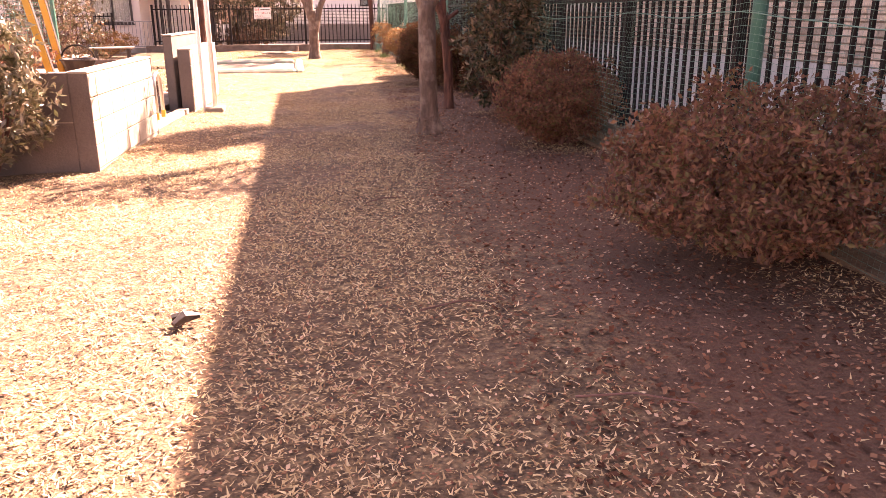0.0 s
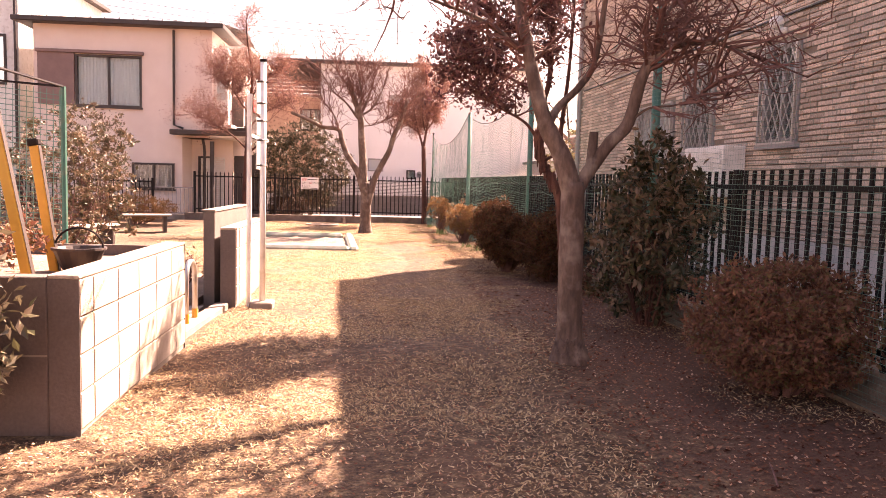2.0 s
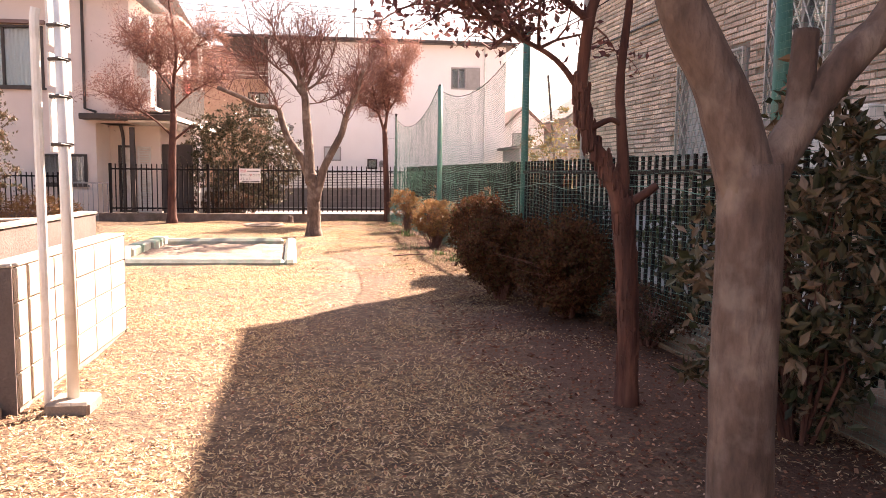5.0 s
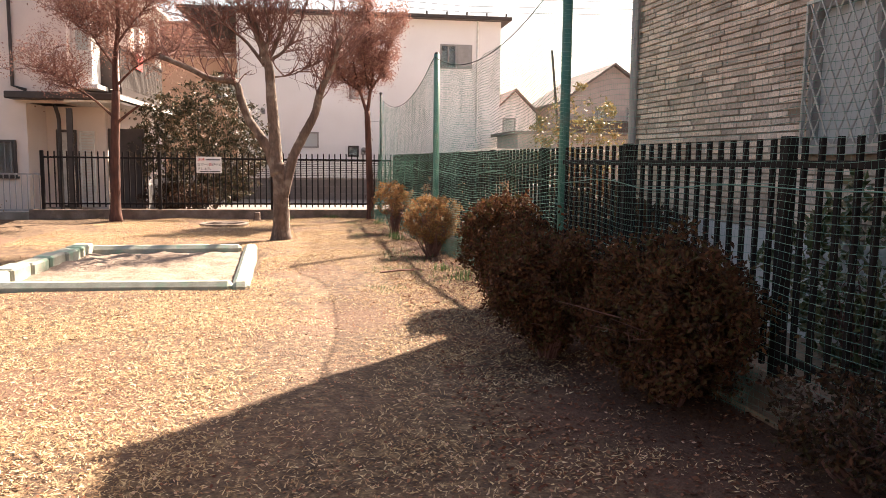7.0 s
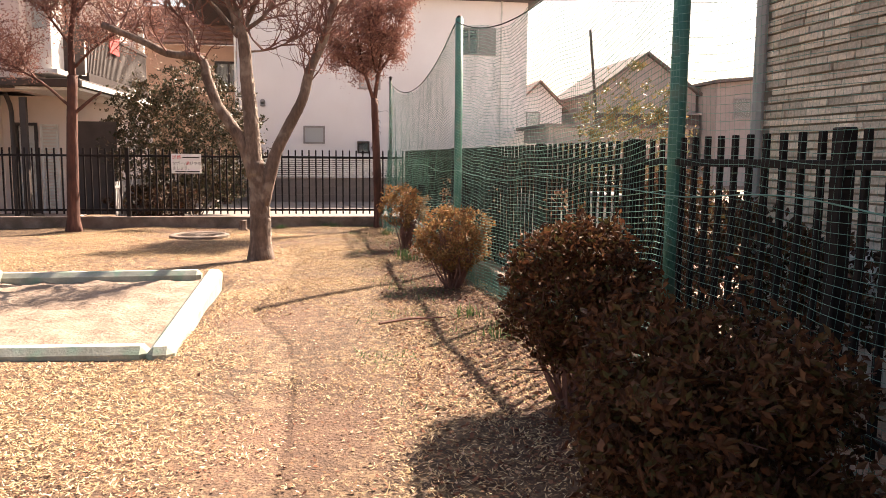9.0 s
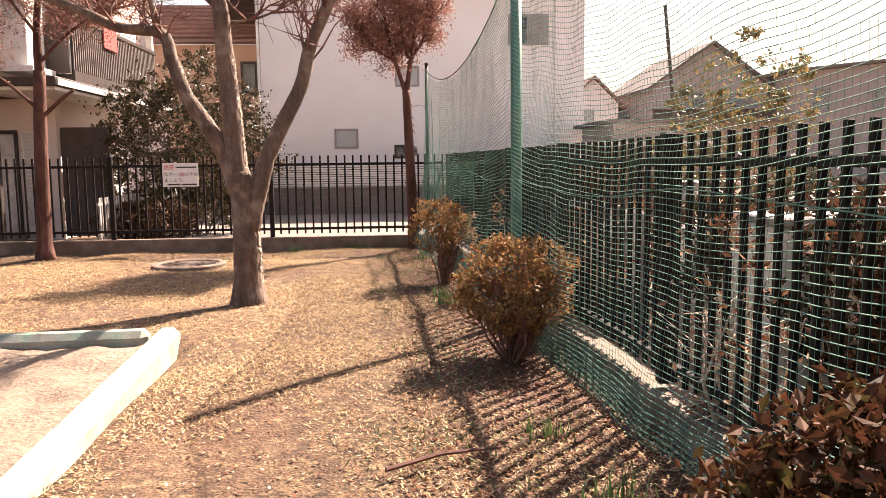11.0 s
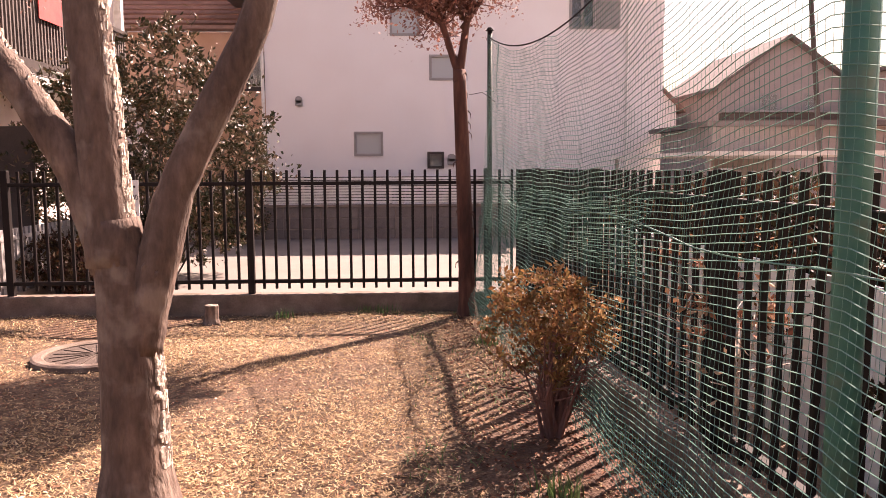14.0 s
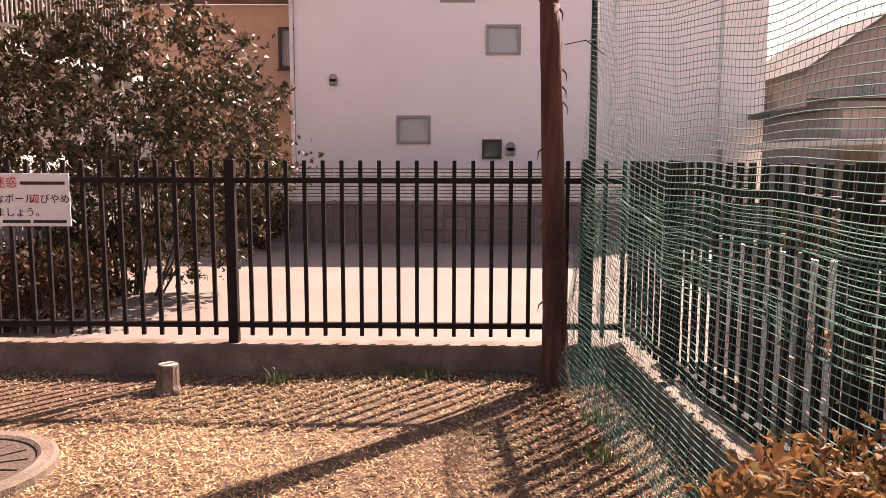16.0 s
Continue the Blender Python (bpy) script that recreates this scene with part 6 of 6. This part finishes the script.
# fallen twigs on the lawn
for k, (x, y, a, L) in enumerate([(1.0, 2.6, 0.2, 0.35), (1.45, 1.75, -0.25, 0.4), (0.8, 4.6, 0.5, 0.3), (1.9, 5.4, 1.2, 0.3), (1.3, 13.6, 0.4, 0.25)]):
    d = Vector((math.cos(a), math.sin(a), 0))
    tagged(part("fallen_twig", tubes(([Vector((x, y, 0.02)), Vector((x, y, 0.03)) + d * L * 0.5 + Vector((0.01, 0.03, 0)), Vector((x, y, 0.02)) + d * L], [0.005, 0.004, 0.002]), sides=5), TWIG), "thin fallen twig lying on the lawn", "twig", "fallen twigs")
tagged(part("fallen_branch", tubes(([(1.2, 17.95, 0.03), (1.45, 18.1, 0.035), (1.75, 18.2, 0.02)], [0.012, 0.012, 0.006]), sides=6), TWIG), "fallen branch lying on the sunny lawn", "twig", "fallen twigs")


# ---- blades of dry grass and fallen leaves ----
def scatter(name, n, box_xy, mat, size, aspect, seed, label, tall=0.35, thin=None):
    g = np.random.default_rng(seed)
    x = g.uniform(box_xy[0], box_xy[2], n)
    y = g.uniform(box_xy[1], box_xy[3], n)
    ok = (x < 3.6 - 0.055 * y) & ~((x > -3.2) & (x < -0.3) & (y > 17.15) & (y < 21.1)) & ~((x < -1.4) & (y > 6.1) & (y < 12.6))
    ok &= np.array([thin is None or thin(a, b) > g.uniform() for a, b in zip(x, y)])
    x, y = x[ok], y[ok]
    m = len(x)
    z = np.array([-0.03 + 0.045 * noise.noise((a * 0.9, b * 0.9, 0)) * (1 if a < 2.2 else 0.4) for a, b in zip(x, y)])
    a = g.uniform(0, 2 * np.pi, m)
    lift = np.abs(g.normal(0, tall, m))
    d = np.stack([np.cos(a), np.sin(a), lift], 1)
    d /= np.linalg.norm(d, axis=1)[:, None]
    s = np.stack([-np.sin(a), np.cos(a), g.normal(0, 0.35, m)], 1)
    L = g.uniform(size[0], size[1], m)[:, None]
    p = np.stack([x, y, z + 0.002 + g.uniform(0, 0.014, m)], 1)
    w = L * aspect * 0.5
    if aspect < 0.3:
        v = np.stack([p - s * w, p + s * w, p + d * L], 1).reshape(-1, 3)
        k = 3
    else:
        v = np.stack([p, p + d * L * 0.5 + s * w, p + d * L, p + d * L * 0.5 - s * w], 1).reshape(-1, 3)
        k = 4
    me = bpy.data.meshes.new(name)
    me.vertices.add(len(v))
    me.vertices.foreach_set("co", v.astype(np.float32).ravel())
    me.loops.add(len(v))
    me.loops.foreach_set("vertex_index", np.arange(len(v), dtype=np.int32))
    me.polygons.add(m)
    me.polygons.foreach_set("loop_start", np.arange(0, len(v), k, dtype=np.int32))
    me.polygons.foreach_set("loop_total", np.full(m, k, dtype=np.int32))
    me.update(calc_edges=True)
    me.materials.append(mat)
    tagged(new(name, me), label, "grass" if aspect < 0.3 else "leaves", kind="stuff")


def worn(a, b):
    return 0.58 + 1.2 * noise.noise((a * 0.8, b * 0.8, 5.0)) + 0.5 * noise.noise((a * 2.7, b * 2.7, 1.0)) - (0.0 if b > 14 else 0.75 * max(0.0, min(1.0, (a - 1.2) / 0.8)))


scatter("dry_grass", 220000, (-3.0, -0.2, 3.4, 8.0), GRASS, (0.012, 0.034), 0.28, 51, "short dry straw-coloured grass blades", 0.35, worn)
scatter("dry_grass", 280000, (-3.6, 8.0, 3.2, 18.5), GRASS, (0.013, 0.036), 0.28, 52, "short dry straw-coloured grass blades", 0.35, worn)
scatter("dry_grass", 260000, (-4.5, 18.5, 2.6, 27.2), GRASS, (0.013, 0.036), 0.28, 53, "short dry straw-coloured grass blades", 0.4, worn)
scatter("green_grass", 9000, (1.0, 15.5, 2.4, 27.1), GREENBLADE, (0.025, 0.07), 0.14, 57, "thin green grass blades near the net", 1.2, lambda a, b: 0.15 + 1.2 * noise.noise((a * 1.5, b * 1.5, 2.0)))
scatter("fallen_leaves", 34000, (-3.0, -0.2, 3.4, 9.0), FALLEN, (0.010, 0.027), 0.55, 54, "small curled brown leaves strewn over the lawn", 0.25)
scatter("fallen_leaves", 36000, (-3.4, 9.0, 3.2, 27.2), FALLEN, (0.010, 0.032), 0.55, 55, "small curled brown leaves strewn over the lawn", 0.25)
# litter strip also darkens the shaded ground beside the fence
scatter("fallen_leaves", 30000, (1.3, 0.0, 3.4, 27.2), LITTER, (0.016, 0.042), 0.55, 56, "brown leaf litter under the bushes, darkened with their shade", 0.25)
# ---- neighbouring lot behind the side fence ----
panel = thing("pale_panel_fence", (3.0, 24, 0), SIDE, "pale weathered board fence behind the netting", "fence")
for k in range(62):
    part("board", boxes((-0.01, -3.6 + k * 0.115, 0.05, 0.012, -3.6 + k * 0.115 + 0.108, 0.95 + 0.02 * (k % 3))), SIDING if k % 5 else GREYTRIM, panel)
part("rail", boxes((0.013, -3.6, 0.3, 0.05, 3.55, 0.36), (0.013, -3.6, 0.75, 0.05, 3.55, 0.81)), DARKTRIM, panel)
carport = thing("carport", (6.6, 32, 0), 0, "low carport with a pale flat roof", "carport")
part("roof", boxes((-1.6, -2.5, 1.66, 1.8, 2.5, 1.72)), WHITEPAINT, carport)
for x in (-1.5, 1.7):
    for y in (-2.4, 2.4):
        part("post", tubes(([(x, y, -0.02), (x, y, 1.66)], 0.04)), GREYTRIM, carport)
shed = thing("garden_shed", (9.2, 36, 0), 0, "grey corrugated shed in the neighbouring lot", "shed")
part("wall", boxes((-2.2, -1.6, 0, 2.2, 1.6, 2.3)), DARKHOUSE, shed)
rib = mesh_of("rib", boxes((0, -1.62, 0.02, 0.07, -1.601, 2.28)), DARKHOUSE)
for k in range(27):
    shared("rib", rib, shed, Matrix.Translation((-2.2 + k * 0.16, 0, 0)))
part("roof", boxes((-2.4, -1.9, 2.301, 2.4, 1.9, 2.4)), ROOF, shed)
for k, (x, y, w, h) in enumerate([(3.6, 19.0, 0.5, 1.0), (3.7, 20.4, 0.4, 0.8), (4.4, 22.4, 0.6, 1.1)]):
    th = thing("storage_crate", (x, y, 0), 10 * k, "pale plastic storage crate standing in the yard", "crate", "crates in the yard")
    part("body", boxes((-w / 2, -0.3, 0, w / 2, 0.3, h), bevel=0.015), WHITEPAINT if k != 1 else GREYWALL, th)
    part("lid", boxes((-w / 2 - 0.02, -0.32, h + 0.001, w / 2 + 0.02, 0.32, h + 0.05), bevel=0.01), GREYTRIM, th)
pole = thing("utility_pole", (7.6, 31.0, 0), 0, "dark slanting pole in the neighbouring lot", "pole")
part("shaft", tubes(([(0, 0, -0.1), (-0.5, 0, 4.6)], [0.05, 0.035])), DARKTRIM, pole)

# wires and a pylon far off
th = thing("power_lines", (0, 60, 0), 0, "thin dark overhead wires", "wires")
for k, z in enumerate((11.5, 11.9, 12.4)):
    wpart("wire", tubes(([(-30, 60, z + 2.5), (-10, 61, z + 0.7), (10, 62, z), (30, 63, z + 0.6), (60, 64, z + 3)], 0.02), sides=4), DARKTRIM, th)
wpart("pylon", tubes(([(-30, 60, 0), (-30, 60, 15.5)], 0.15), ([(60, 64, 0), (60, 64, 16)], 0.15)), GREYTRIM, th)

# ---- low board fence along the parking area ----
low_fence = thing("low_board_fence", (-3.42, 31.2, 0), 4, "low weathered brown board fence beside the parking area", "fence")
r = random.Random(91)
plank = mesh_of("low_board", boxes((-0.009, -0.045, 0.03, 0.009, 0.045, 0.62), bevel=0.004), material("weathered_board", [(0.10, 0.06, 0.045), (0.17, 0.115, 0.085)], scale=5, bump=0.3, fine=0.15, per_piece=0.25))
for k in range(46):
    shared("board", plank, low_fence, Matrix.Translation((0, -2.6 + k * 0.118, 0)) @ Matrix.Diagonal((1, 1, 1 + r.uniform(-0.03, 0.03), 1)))
for z in (0.16, 0.5):
    part("rail", boxes((-0.04, -2.65, z, -0.0095, 2.8, z + 0.05), bevel=0.004), DARKTRIM, low_fence)
for k in range(4):
    part("post", boxes((-0.10, -2.65 + k * 1.79, -0.02, -0.041, -2.59 + k * 1.79, 0.66), bevel=0.005), DARKTRIM, low_fence)
